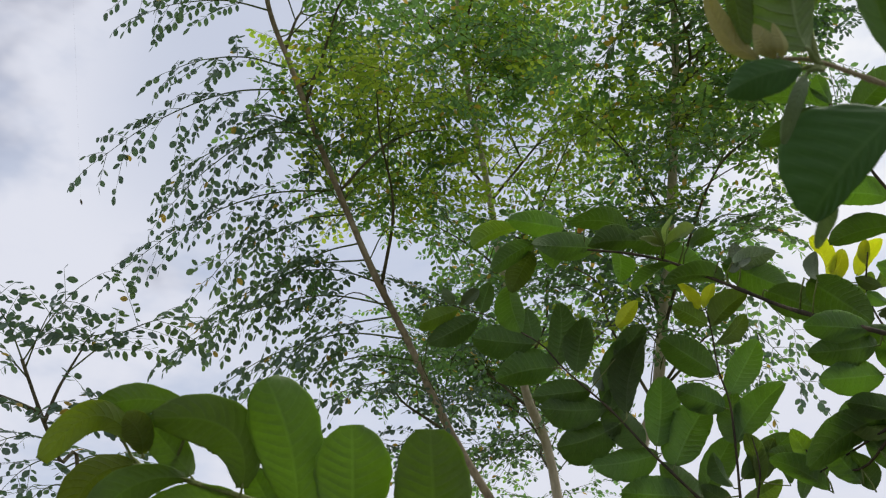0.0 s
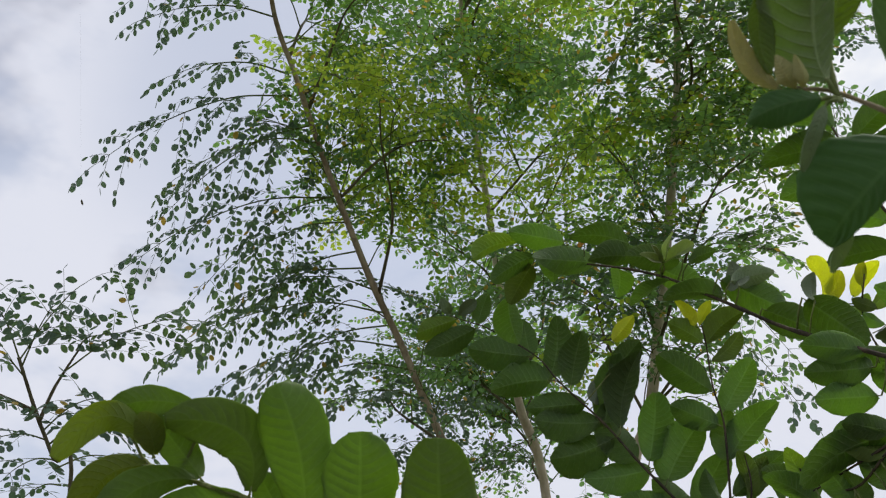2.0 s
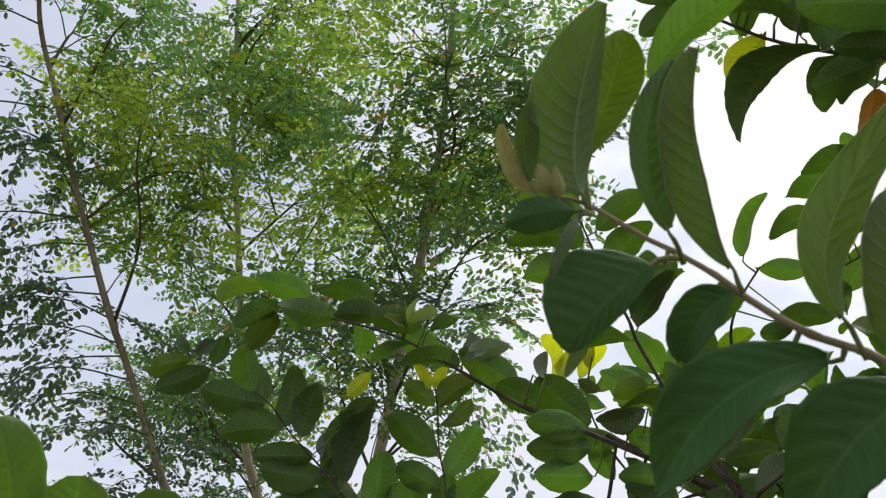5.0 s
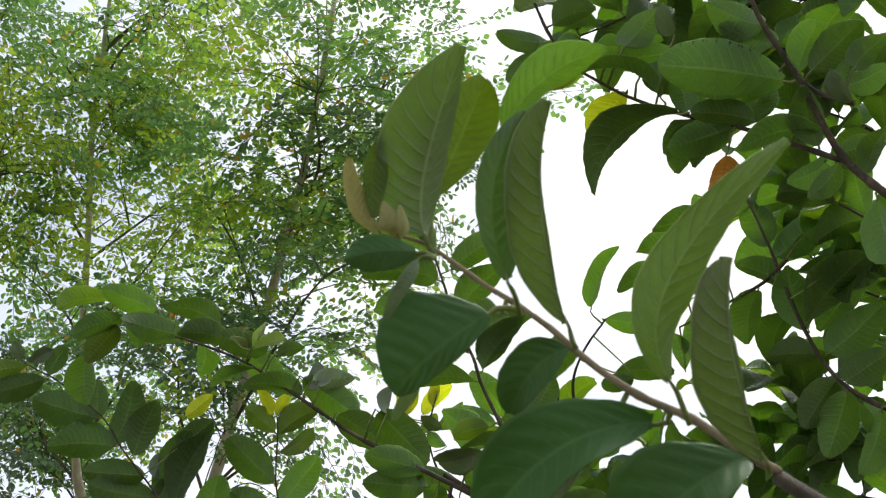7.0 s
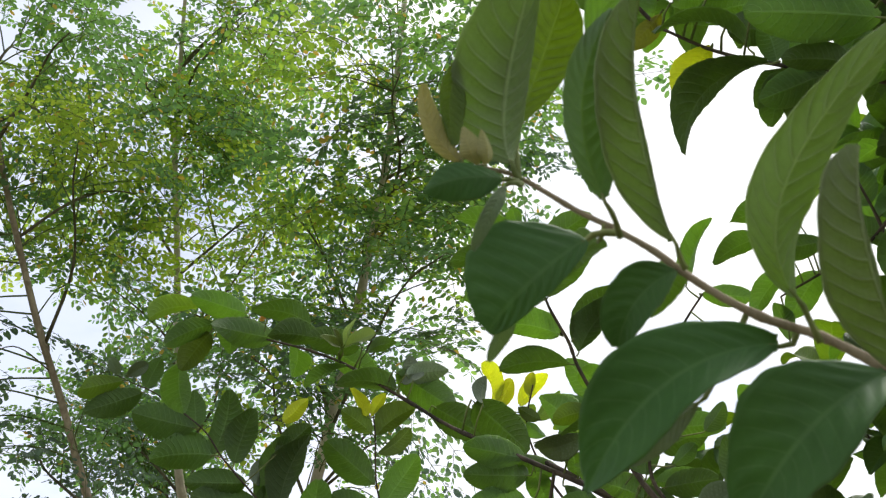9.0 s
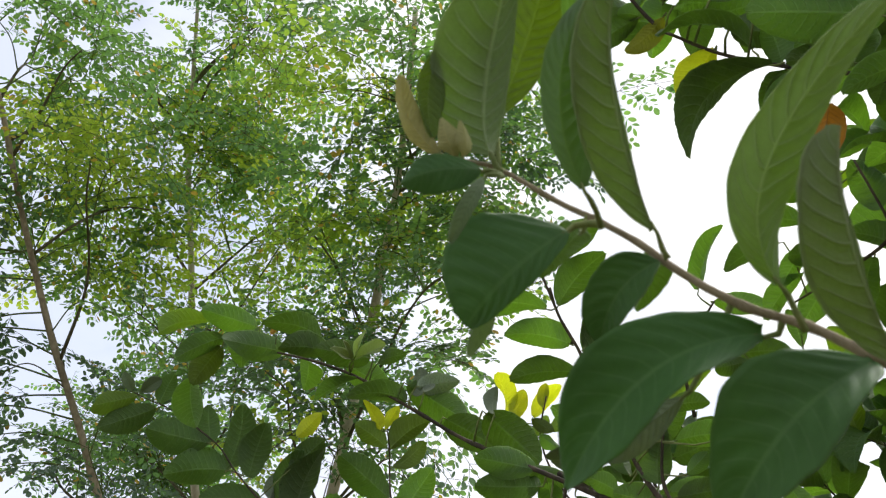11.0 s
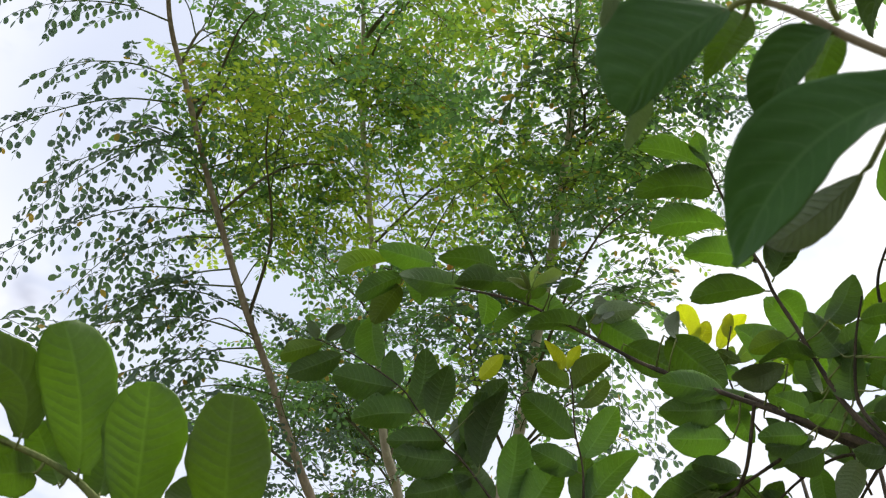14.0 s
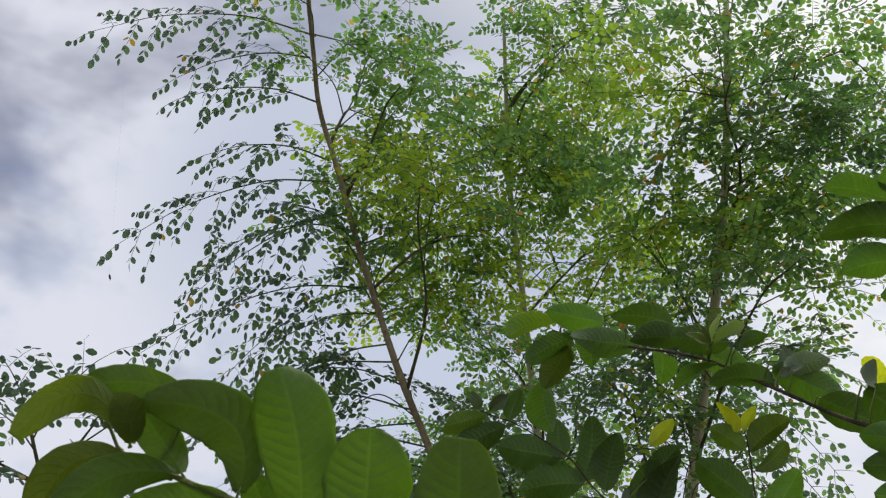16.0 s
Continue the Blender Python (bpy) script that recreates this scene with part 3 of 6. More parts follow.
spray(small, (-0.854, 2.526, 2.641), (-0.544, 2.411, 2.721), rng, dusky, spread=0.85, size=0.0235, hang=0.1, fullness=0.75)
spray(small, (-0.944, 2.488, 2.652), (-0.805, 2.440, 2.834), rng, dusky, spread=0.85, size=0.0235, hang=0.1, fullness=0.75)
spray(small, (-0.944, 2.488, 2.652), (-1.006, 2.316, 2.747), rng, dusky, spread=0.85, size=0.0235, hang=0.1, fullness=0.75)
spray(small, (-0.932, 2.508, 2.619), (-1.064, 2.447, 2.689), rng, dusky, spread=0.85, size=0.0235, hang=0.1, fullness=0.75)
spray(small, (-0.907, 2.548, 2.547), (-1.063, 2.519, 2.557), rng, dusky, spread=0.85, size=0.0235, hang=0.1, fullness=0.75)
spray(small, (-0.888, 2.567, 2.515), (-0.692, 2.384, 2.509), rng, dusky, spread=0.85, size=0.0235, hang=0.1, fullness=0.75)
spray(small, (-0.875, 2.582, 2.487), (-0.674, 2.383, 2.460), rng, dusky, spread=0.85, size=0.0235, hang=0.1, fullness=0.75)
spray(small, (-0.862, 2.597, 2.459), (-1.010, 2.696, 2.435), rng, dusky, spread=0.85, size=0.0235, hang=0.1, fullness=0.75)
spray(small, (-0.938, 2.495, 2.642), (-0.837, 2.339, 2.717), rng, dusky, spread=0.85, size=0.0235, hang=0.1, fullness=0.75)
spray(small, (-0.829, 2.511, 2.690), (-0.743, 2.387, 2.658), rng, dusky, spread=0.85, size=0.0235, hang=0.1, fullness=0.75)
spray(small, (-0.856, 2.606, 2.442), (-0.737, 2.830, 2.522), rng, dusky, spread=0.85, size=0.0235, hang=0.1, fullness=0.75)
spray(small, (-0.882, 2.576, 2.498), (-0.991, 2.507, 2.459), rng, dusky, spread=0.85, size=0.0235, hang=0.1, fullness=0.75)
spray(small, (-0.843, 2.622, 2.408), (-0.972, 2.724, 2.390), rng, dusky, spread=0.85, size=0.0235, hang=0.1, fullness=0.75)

# ---- guava ----
def stem(parent, r0, r1, points, mat=None):
    """A leafy twig; radii in millimetres, from its tip on."""
    return limb(parent, "twig", points, r0 / 1000, r1 / 1000, mat or twig_bark, 7, 0.08, 5, 0.25)


LOOKS = {"yellow_leaf_upper": "young translucent yellow leaf", "fresh_leaf_upper": "fresh yellow-green leaf", "felted_leaf_upper": "pale felted young leaf",
         "withered_leaf_upper": "withered orange-brown leaf", "bud_leaf_upper": "cream-yellow folded bud leaf", "glossy_leaf_upper": "smooth dark blue-green leaf",
         "hanging_leaf_upper": "long leaf with pale ribbed underside", "young_leaf_upper": "bright green young leaf"}


def leaf(parent, base, tip, up, width, curl, kind, fine=0, via=None, root=None, form=None):
    """A broad leaf with its stalk: arched along its length by curl, ribbed, with an upper and a lower skin."""
    rng = random.Random(int(abs(base[0] * 7919 + base[1] * 104729 + tip[2] * 1299709) * 10))
    base, tip, up = np.array(base), np.array(tip), np.array(up)
    length = np.linalg.norm(tip - base)
    along = (tip - base) / length
    up = unit(up - along * (up @ along))
    if not fine:
        width = min(width, length / 1.8)
        roll = rng.uniform(-0.6, 0.6) if abs(curl - 0.1) < 0.001 else 0.0
        up = up * math.cos(roll) + np.cross(along, up) * math.sin(roll)
    if via is None:
        via = (base + tip) / 2 + up * curl * 1.4 * length
    knee = 2 * np.array(via) - (base + tip) / 2

    def rib_at(q):
        p = base * (1 - q) ** 2 + knee * 2 * q * (1 - q) + tip * q * q
        t = unit((knee - base) * (1 - q) + (tip - knee) * q)
        n = unit(up - t * (up @ t))
        return p, t, n, np.cross(n, t)

    rows, cols = (84, 20) if fine else (44, 10)
    folds, wave, twist = [rng.uniform(0.1, 0.45), rng.uniform(0.35, 0.95)], rng.uniform(0.012, 0.035), rng.uniform(-0.5, 0.5)
    rng.shuffle(folds)
    lop = (1.0, 1.0)
    phase, shape, skew = rng.uniform(0, 6), rng.uniform(0.55, 0.70), rng.uniform(0.85, 1.15)
    if fine == 2:
        shape, skew = rng.uniform(0.32, 0.40), rng.uniform(1.1, 1.4)
        folds, wave = [rng.uniform(0.1, 0.3), rng.uniform(0.1, 0.35)], rng.uniform(0.03, 0.05)
    if kind is bluish:
        folds, wave = [0.45, 0.45], 0.03
    if form:
        shape, skew, lop, folds, wave, twist = form["shape"], form["skew"], (form["left"], form["right"]), form["fold"], form["wave"], 0.0
    swell = 0.010 if kind is bluish else 0.008 if fine == 2 else 0.018 if fine else 0.030
    stalk_part = 0.06
    thick = 0.0004
    verts, uvs, faces, slots = [], [], [], []
    v = np.linspace(-1, 1, cols + 1)
    a = np.abs(v)
    lopped, folded = np.where(v < 0, lop[0], lop[1]), np.where(v < 0, folds[0], folds[1])
    skin = []
    for i in range(rows + 1):
        s = i / rows
        mid, along, up_here, side = rib_at(stalk_part + (1 - stalk_part) * s)
        half = width / 2 * max(0.03, math.sin(math.pi * min(0.985, max(0.012, s)) ** skew)) ** shape
        rib = np.cos(2 * math.pi * ((7 if kind is bluish else 12) * s - 1.9 * a**1.4 + 0.5)) * (1 - a**6 * 0.7) * np.minimum(1, a * 4)
        z = folded * half * lopped * a**1.25 - swell * width * rib * min(1, 6 * s, 6 * (1 - s))
        z = z + wave * length * np.sin(9 * s + phase + np.where(v > 0, 2.0, 0.0)) * a**2 + twist * half * v * (s - 0.5) * 2
        edge = half * lopped * v * (1 + (0.014 * math.sin(40 * s + phase) + 0.02 * math.sin(13 * s + 2 * phase)) * (a > 0.9))
        skin.append(mid + np.outer(0.10 * half * a * (0.5 - s), along) + np.outer(edge, side) + np.outer(z, up_here))
        uvs += [(s, j / cols) for j in range(cols + 1)]
    uvs = uvs + uvs
    verts = [p for row in skin for p in row]
    for i, row in enumerate(skin):
        down = rib_at(stalk_part + (1 - stalk_part) * i / rows)[2]
        for j, p in enumerate(row):
            verts.append(p - down * (thick + (0.018 * width * (1 - i / rows) if j == cols // 2 else 0)))
    count, w = (rows + 1) * (cols + 1), cols + 1
    for i in range(rows):
        for j in range(cols):
            a = i * w + j
            faces.append((a, a + 1, a + w + 1, a + w)[::-1])
            slots.append(0)
            faces.append((count + a, count + a + 1, count + a + w + 1, count + a + w))
            slots.append(1)
    rim = [j for j in range(w)] + [i * w + cols for i in range(1, rows + 1)] + [rows * w + j for j in range(cols - 1, -1, -1)] + [i * w for i in range(rows - 1, 0, -1)]
    for a, b in zip(rim, rim[1:] + rim[:1]):
        faces.append((a, b, count + b, count + a))
        slots.append(1)
    first, _, up_here, _ = rib_at(stalk_part * 1.5)
    first = first - up_here * 0.01 * width
    path, radii = [base, (base + first) / 2 - up_here * 0.001, first], [0.011 * width + 0.0007, 0.012 * width + 0.0004, 0.008 * width + 0.0003]
    if root is not None:
        path, radii = [np.array(root), np.array(root) * 0.4 + base * 0.6 + up_here * 0.1 * np.linalg.norm(base - root)] + path, [radii[0] * 1.2, radii[0]] + radii
    tv, tf = tube(path, radii, 6)
    faces += [tuple(k + len(verts) for k in q) for q in tf]
    slots += [2] * len(tf)
    verts += tv
    uvs += [(0.5, 0.5)] * len(tv)
    ob = mesh_object("leaf", verts, faces, [*kind, green_twig], slots, parent, uvs=uvs)
    return tagged(ob, LOOKS.get(kind[0].name, ""))


guava = tree("guava_tree", (1.05, 1.75, 0), "guava tree with broad ribbed green leaves and young yellow tips", "tree")
limb(guava, "trunk", [(1.05, 1.75, -0.03), (1.0, 1.7, 0.6), (1.03, 1.66, 1.2), (0.98, 1.6, 1.75)], 0.055, 0.030, stem_bark, 12)
sapling = tree("guava_sapling", (0.05, 0.62, 0), "young guava sapling with large soft green leaves", "sapling")
limb(sapling, "trunk", [(0.05, 0.62, -0.03), (0.07, 0.6, 0.6), (0.03, 0.63, 1.2), (-0.052, 0.698, 1.681)], 0.010, 0.004, stem_bark, 10)
# long leafy branch over the middle
twig_b_1 = stem(guava, 1.3, 3.8, [(0.118, 1.721, 2.517), (0.163, 1.692, 2.482), (0.236, 1.627, 2.436), (0.282, 1.583, 2.404), (0.327, 1.541, 2.367), (0.372, 1.511, 2.326), (0.415, 1.480, 2.285), (0.461, 1.442, 2.238), (0.525, 1.373, 2.176), (0.575, 1.308, 2.122), (0.618, 1.242, 2.069), (0.651, 1.210, 2.037)])
leaf(twig_b_1, (0.131, 1.701, 2.521), (0.048, 1.694, 2.481), (-0.40, 0.55, 0.73), 0.041, 0.15, light, root=(0.129, 1.714, 2.508))
leaf(twig_b_1, (0.195, 1.645, 2.487), (0.105, 1.661, 2.514), (0.29, 0.84, 0.46), 0.043, 0.2, green, root=(0.196, 1.663, 2.461))
leaf(twig_b_1, (0.154, 1.693, 2.493), (0.078, 1.703, 2.445), (-0.23, 0.82, 0.53), 0.040, 0.15, green, root=(0.154, 1.698, 2.489))
leaf(twig_b_1, (0.147, 1.710, 2.484), (0.111, 1.762, 2.436), (0.19, 0.73, 0.65), 0.054, 0.1, light, root=(0.148, 1.701, 2.493))
leaf(twig_b_1, (0.110, 1.773, 2.459), (0.131, 1.836, 2.399), (-0.01, 0.69, 0.72), 0.053, 0.1, green, root=(0.120, 1.719, 2.515))
leaf(twig_b_1, (0.240, 1.622, 2.437), (0.140, 1.629, 2.447), (0.11, 0.86, 0.49), 0.046, 0.15, green, root=(0.240, 1.624, 2.433))
leaf(twig_b_1, (0.179, 1.676, 2.475), (0.184, 1.756, 2.475), (0.08, -0.01, 1.00), 0.057, 0.1, green, root=(0.178, 1.678, 2.472))
leaf(twig_b_1, (0.284, 1.562, 2.428), (0.191, 1.582, 2.458), (0.37, 0.57, 0.73), 0.044, 0.22, green, root=(0.283, 1.583, 2.404))
leaf(twig_b_1, (0.302, 1.554, 2.402), (0.216, 1.565, 2.408), (0.13, 0.55, 0.82), 0.038, 0.15, green, root=(0.302, 1.565, 2.388))
leaf(twig_b_1, (0.263, 1.601, 2.420), (0.275, 1.675, 2.406), (0.05, 0.17, 0.98), 0.051, 0.1, green)
leaf(twig_b_1, (0.345, 1.507, 2.380), (0.263, 1.518, 2.390), (0.18, 0.85, 0.49), 0.041, 0.15, green, root=(0.339, 1.533, 2.355))
leaf(twig_b_1, (0.314, 1.546, 2.387), (0.387, 1.573, 2.371), (-0.16, 0.79, 0.59), 0.044, 0.12, green, root=(0.314, 1.553, 2.378))
leaf(twig_b_1, (0.351, 1.506, 2.372), (0.397, 1.514, 2.400), (-0.44, 0.72, 0.53), 0.024, 0.1, green, root=(0.345, 1.529, 2.350))
leaf(twig_b_1, (0.333, 1.536, 2.363), (0.275, 1.565, 2.332), (-0.39, 0.22, 0.89), 0.031, 0.05, green)
leaf(twig_b_1, (0.397, 1.489, 2.308), (0.311, 1.507, 2.313), (0.17, 0.56, 0.81), 0.039, 0.18, green, root=(0.396, 1.494, 2.303))
leaf(twig_b_1, (0.386, 1.485, 2.336), (0.473, 1.484, 2.291), (0.25, 0.85, 0.46), 0.050, 0.15, green, root=(0.382, 1.504, 2.317))
leaf(twig_b_1, (0.400, 1.473, 2.325), (0.468, 1.486, 2.351), (-0.38, 0.63, 0.68), 0.033, 0.1, pale, root=(0.395, 1.494, 2.304))
leaf(twig_b_1, (0.435, 1.457, 2.275), (0.512, 1.451, 2.237), (0.28, 0.85, 0.44), 0.050, 0.15, green, root=(0.433, 1.465, 2.267))
leaf(twig_b_1, (0.474, 1.403, 2.264), (0.554, 1.406, 2.201), (0.31, 0.85, 0.43), 0.063, 0.12, green, root=(0.470, 1.432, 2.229))
leaf(twig_b_1, (0.522, 1.379, 2.177), (0.582, 1.363, 2.159), (0.37, 0.68, 0.63), 0.028, 0.1, green)
leaf(twig_b_1, (0.535, 1.361, 2.167), (0.455, 1.382, 2.184), (0.31, 0.86, 0.41), 0.041, 0.1, green)
leaf(twig_b_1, (0.540, 1.364, 2.147), (0.464, 1.410, 2.158), (0.52, 0.77, 0.38), 0.046, 0.1, green, root=(0.540, 1.353, 2.160))
leaf(twig_b_1, (0.545, 1.375, 2.113), (0.476, 1.419, 2.125), (0.54, 0.76, 0.35), 0.052, 0.1, green, root=(0.547, 1.344, 2.152))
leaf(twig_b_1, (0.542, 1.357, 2.152), (0.575, 1.384, 2.115), (0.15, 0.74, 0.66), 0.037, 0.1, green, root=(0.541, 1.352, 2.158))
leaf(twig_b_1, (0.579, 1.269, 2.166), (0.536, 1.325, 2.165), (-0.69, -0.55, -0.47), 0.041, 0.1, pale, root=(0.577, 1.305, 2.119))
leaf(twig_b_1, (0.568, 1.300, 2.158), (0.599, 1.362, 2.149), (-0.02, 0.15, 0.99), 0.043, 0.1, green, root=(0.566, 1.320, 2.132))
leaf(twig_b_1, (0.567, 1.326, 2.121), (0.623, 1.334, 2.100), (0.08, 0.85, 0.52), 0.033, 0.1, green, root=(0.567, 1.318, 2.131))
leaf(twig_b_1, (0.603, 1.275, 2.074), (0.560, 1.316, 2.078), (0.66, 0.65, 0.37), 0.032, 0.1, green, root=(0.603, 1.264, 2.087))
leaf(twig_b_1, (0.410, 1.466, 2.314), (0.411, 1.494, 2.370), (0.39, 0.83, -0.41), 0.036, 0.1, pale, root=(0.406, 1.486, 2.293))
leaf(twig_b_1, (0.220, 1.616, 2.478), (0.209, 1.616, 2.461), (-0.19, 0.98, 0.11), 0.009, 0, orange, root=(0.221, 1.641, 2.445))
leaf(twig_b_1, (0.315, 1.504, 2.371), (0.294, 1.476, 2.384), (0.29, -0.95, -0.11), 0.013, 0, sprout, root=(0.320, 1.547, 2.372))
leaf(twig_b_1, (0.315, 1.504, 2.371), (0.323, 1.462, 2.397), (-0.79, -0.60, -0.12), 0.020, 0, sprout, root=(0.320, 1.547, 2.372))
leaf(twig_b_1, (0.315, 1.504, 2.371), (0.353, 1.464, 2.380), (-0.50, -0.74, 0.45), 0.024, 0, sprout, root=(0.320, 1.547, 2.372))
leaf(twig_b_1, (0.315, 1.504, 2.371), (0.278, 1.485, 2.373), (0.04, -0.95, 0.31), 0.016, 0, sprout, root=(0.320, 1.547, 2.372))
leaf(twig_b_1, (0.486, 1.391, 2.253), (0.496, 1.406, 2.305), (0.23, 0.92, -0.31), 0.030, 0.1, pale, root=(0.482, 1.419, 2.218))
# young yellow shoots behind it
twig_ys_1 = stem(guava, 1.2, 2.5, [(0.714, 1.777, 2.516), (0.715, 1.816, 2.456), (0.741, 1.824, 2.387), (0.783, 1.808, 2.312), (0.814, 1.791, 2.258)])
twig_ys_2 = stem(guava, 1.5, 3, [(0.798, 1.697, 2.456), (0.821, 1.695, 2.405), (0.860, 1.693, 2.336), (0.899, 1.702, 2.274)])
leaf(twig_ys_1, (0.663, 1.855, 2.499), (0.637, 1.824, 2.572), (0.76, 0.45, 0.47), 0.037, 0.1, yellow, root=(0.715, 1.808, 2.469))
leaf(twig_ys_1, (0.675, 1.841, 2.496), (0.688, 1.812, 2.541), (0.31, 0.83, 0.46), 0.034, 0.1, yellow, root=(0.715, 1.805, 2.473))
leaf(twig_ys_1, (0.700, 1.815, 2.488), (0.740, 1.771, 2.538), (-0.41, 0.50, 0.76), 0.034, 0.1, yellow, root=(0.715, 1.802, 2.479))
leaf(twig_ys_1, (0.712, 1.793, 2.499), (0.713, 1.771, 2.537), (-0.37, 0.80, 0.47), 0.020, 0.1, yellow, root=(0.714, 1.790, 2.497))
leaf(twig_ys_1, (0.702, 1.831, 2.459), (0.726, 1.804, 2.492), (0.33, 0.83, 0.44), 0.036, 0.1, light, root=(0.715, 1.816, 2.456))
leaf(twig_ys_1, (0.722, 1.804, 2.461), (0.759, 1.765, 2.505), (0.34, 0.82, 0.45), 0.036, 0.1, light, root=(0.715, 1.811, 2.465))
leaf(twig_ys_1, (0.733, 1.792, 2.457), (0.693, 1.797, 2.478), (0.33, 0.83, 0.44), 0.036, 0.1, light, root=(0.715, 1.809, 2.467))
leaf(twig_ys_2, (0.800, 1.704, 2.442), (0.722, 1.730, 2.458), (0.36, 0.82, 0.45), 0.045, 0.1, green, root=(0.803, 1.697, 2.444))
leaf(twig_ys_2, (0.798, 1.698, 2.454), (0.750, 1.710, 2.537), (0.55, 0.81, 0.21), 0.080, 0.1, green)
leaf(twig_ys_2, (0.797, 1.722, 2.422), (0.745, 1.749, 2.414), (0.37, 0.82, 0.43), 0.027, 0.1, green, root=(0.810, 1.696, 2.429))
leaf(twig_ys_1, (0.743, 1.796, 2.429), (0.708, 1.798, 2.452), (0.34, 0.84, 0.43), 0.036, 0.1, green, root=(0.727, 1.819, 2.425))
leaf(twig_ys_2, (0.802, 1.704, 2.438), (0.847, 1.669, 2.526), (0.28, 0.93, 0.23), 0.062, 0.1, green, root=(0.805, 1.697, 2.440))
leaf(twig_ys_2, (0.819, 1.704, 2.398), (0.869, 1.687, 2.450), (0.15, 0.98, 0.16), 0.051, 0.1, green, root=(0.823, 1.695, 2.401))
# leafy shoot below the branch
twig_m_1 = stem(guava, 1.1, 3.4, [(0.020, 2.426, 2.756), (0.064, 2.423, 2.738), (0.107, 2.419, 2.721), (0.211, 2.416, 2.655), (0.264, 2.424, 2.595), (0.356, 2.427, 2.503), (0.432, 2.428, 2.410), (0.525, 2.420, 2.301), (0.577, 2.422, 2.248)])
leaf(twig_m_1, (0.042, 2.424, 2.748), (-0.052, 2.413, 2.703), (-0.27, 0.90, 0.34), 0.048, 0.15, light)
leaf(twig_m_1, (0.085, 2.423, 2.726), (-0.034, 2.450, 2.673), (0.01, 0.90, 0.44), 0.062, 0.1, green)
leaf(twig_m_1, (0.023, 2.426, 2.754), (-0.002, 2.409, 2.788), (-0.00, -0.89, -0.47), 0.031, 0.1, pale)
leaf(twig_m_1, (0.039, 2.423, 2.752), (0.080, 2.406, 2.783), (-0.02, -0.89, -0.46), 0.040, 0.1, pale)
leaf(twig_m_1, (0.082, 2.422, 2.729), (0.105, 2.388, 2.793), (0.03, 0.89, 0.46), 0.042, 0.1, green)
leaf(twig_m_1, (0.202, 2.421, 2.652), (0.185, 2.412, 2.741), (0.14, 0.98, 0.13), 0.061, 0.1, green, root=(0.206, 2.416, 2.658))
leaf(twig_m_1, (0.205, 2.419, 2.654), (0.064, 2.419, 2.671), (0.05, 0.90, 0.43), 0.081, 0.1, green, root=(0.207, 2.416, 2.658))
leaf(twig_m_1, (0.252, 2.426, 2.602), (0.114, 2.445, 2.582), (0.07, 0.91, 0.41), 0.092, 0.1, green, root=(0.255, 2.423, 2.605))
leaf(twig_m_1, (0.238, 2.433, 2.599), (0.256, 2.385, 2.739), (0.08, 0.95, 0.31), 0.072, 0.1, green, root=(0.251, 2.423, 2.610))
leaf(twig_m_1, (0.287, 2.422, 2.580), (0.309, 2.366, 2.693), (0.11, 0.90, 0.43), 0.086, 0.1, green, root=(0.283, 2.425, 2.576))
leaf(twig_m_1, (0.324, 2.422, 2.547), (0.192, 2.439, 2.539), (0.10, 0.91, 0.39), 0.064, 0.1, green, root=(0.318, 2.426, 2.541))
leaf(twig_m_1, (0.358, 2.424, 2.506), (0.207, 2.439, 2.513), (0.11, 0.92, 0.38), 0.094, 0.1, green, root=(0.355, 2.427, 2.504))
leaf(twig_m_1, (0.382, 2.427, 2.474), (0.241, 2.461, 2.432), (0.12, 0.93, 0.36), 0.104, 0.1, green)
leaf(twig_m_1, (0.355, 2.431, 2.492), (0.382, 2.362, 2.639), (0.14, 0.90, 0.40), 0.077, 0.1, green, root=(0.361, 2.427, 2.497))
leaf(twig_m_1, (0.389, 2.422, 2.479), (0.431, 2.343, 2.640), (-0.38, 0.79, 0.48), 0.081, 0.1, green, root=(0.381, 2.427, 2.472))
leaf(twig_m_1, (0.362, 2.385, 2.594), (0.430, 2.342, 2.661), (0.15, 0.89, 0.43), 0.069, 0.1, green, root=(0.313, 2.426, 2.546))
leaf(twig_m_1, (0.336, 2.419, 2.543), (0.363, 2.437, 2.618), (-0.09, 0.97, -0.20), 0.061, 0.1, pale, root=(0.326, 2.426, 2.533))
leaf(twig_m_1, (0.456, 2.420, 2.402), (0.312, 2.449, 2.386), (0.15, 0.93, 0.34), 0.104, 0.1, green, root=(0.447, 2.427, 2.393))
leaf(twig_m_1, (0.445, 2.423, 2.409), (0.459, 2.363, 2.549), (0.17, 0.91, 0.37), 0.076, 0.1, green, root=(0.438, 2.428, 2.403))
leaf(twig_m_1, (0.477, 2.423, 2.366), (0.553, 2.358, 2.490), (0.20, 0.91, 0.35), 0.092, 0.1, green, root=(0.473, 2.425, 2.363))
leaf(twig_m_1, (0.370, 2.351, 2.658), (0.416, 2.318, 2.708), (0.15, 0.88, 0.45), 0.036, 0.05, yellow)
leaf(twig_m_1, (0.515, 2.423, 2.308), (0.368, 2.444, 2.325), (0.17, 0.93, 0.31), 0.084, 0.1, green, root=(0.518, 2.421, 2.310))
leaf(twig_m_1, (0.427, 2.427, 2.420), (0.352, 2.421, 2.546), (0.26, 0.95, 0.20), 0.082, 0.1, green)
leaf(twig_m_1, (0.525, 2.422, 2.295), (0.455, 2.437, 2.386), (0.36, 0.93, 0.12), 0.081, 0.1, green, root=(0.528, 2.420, 2.298))
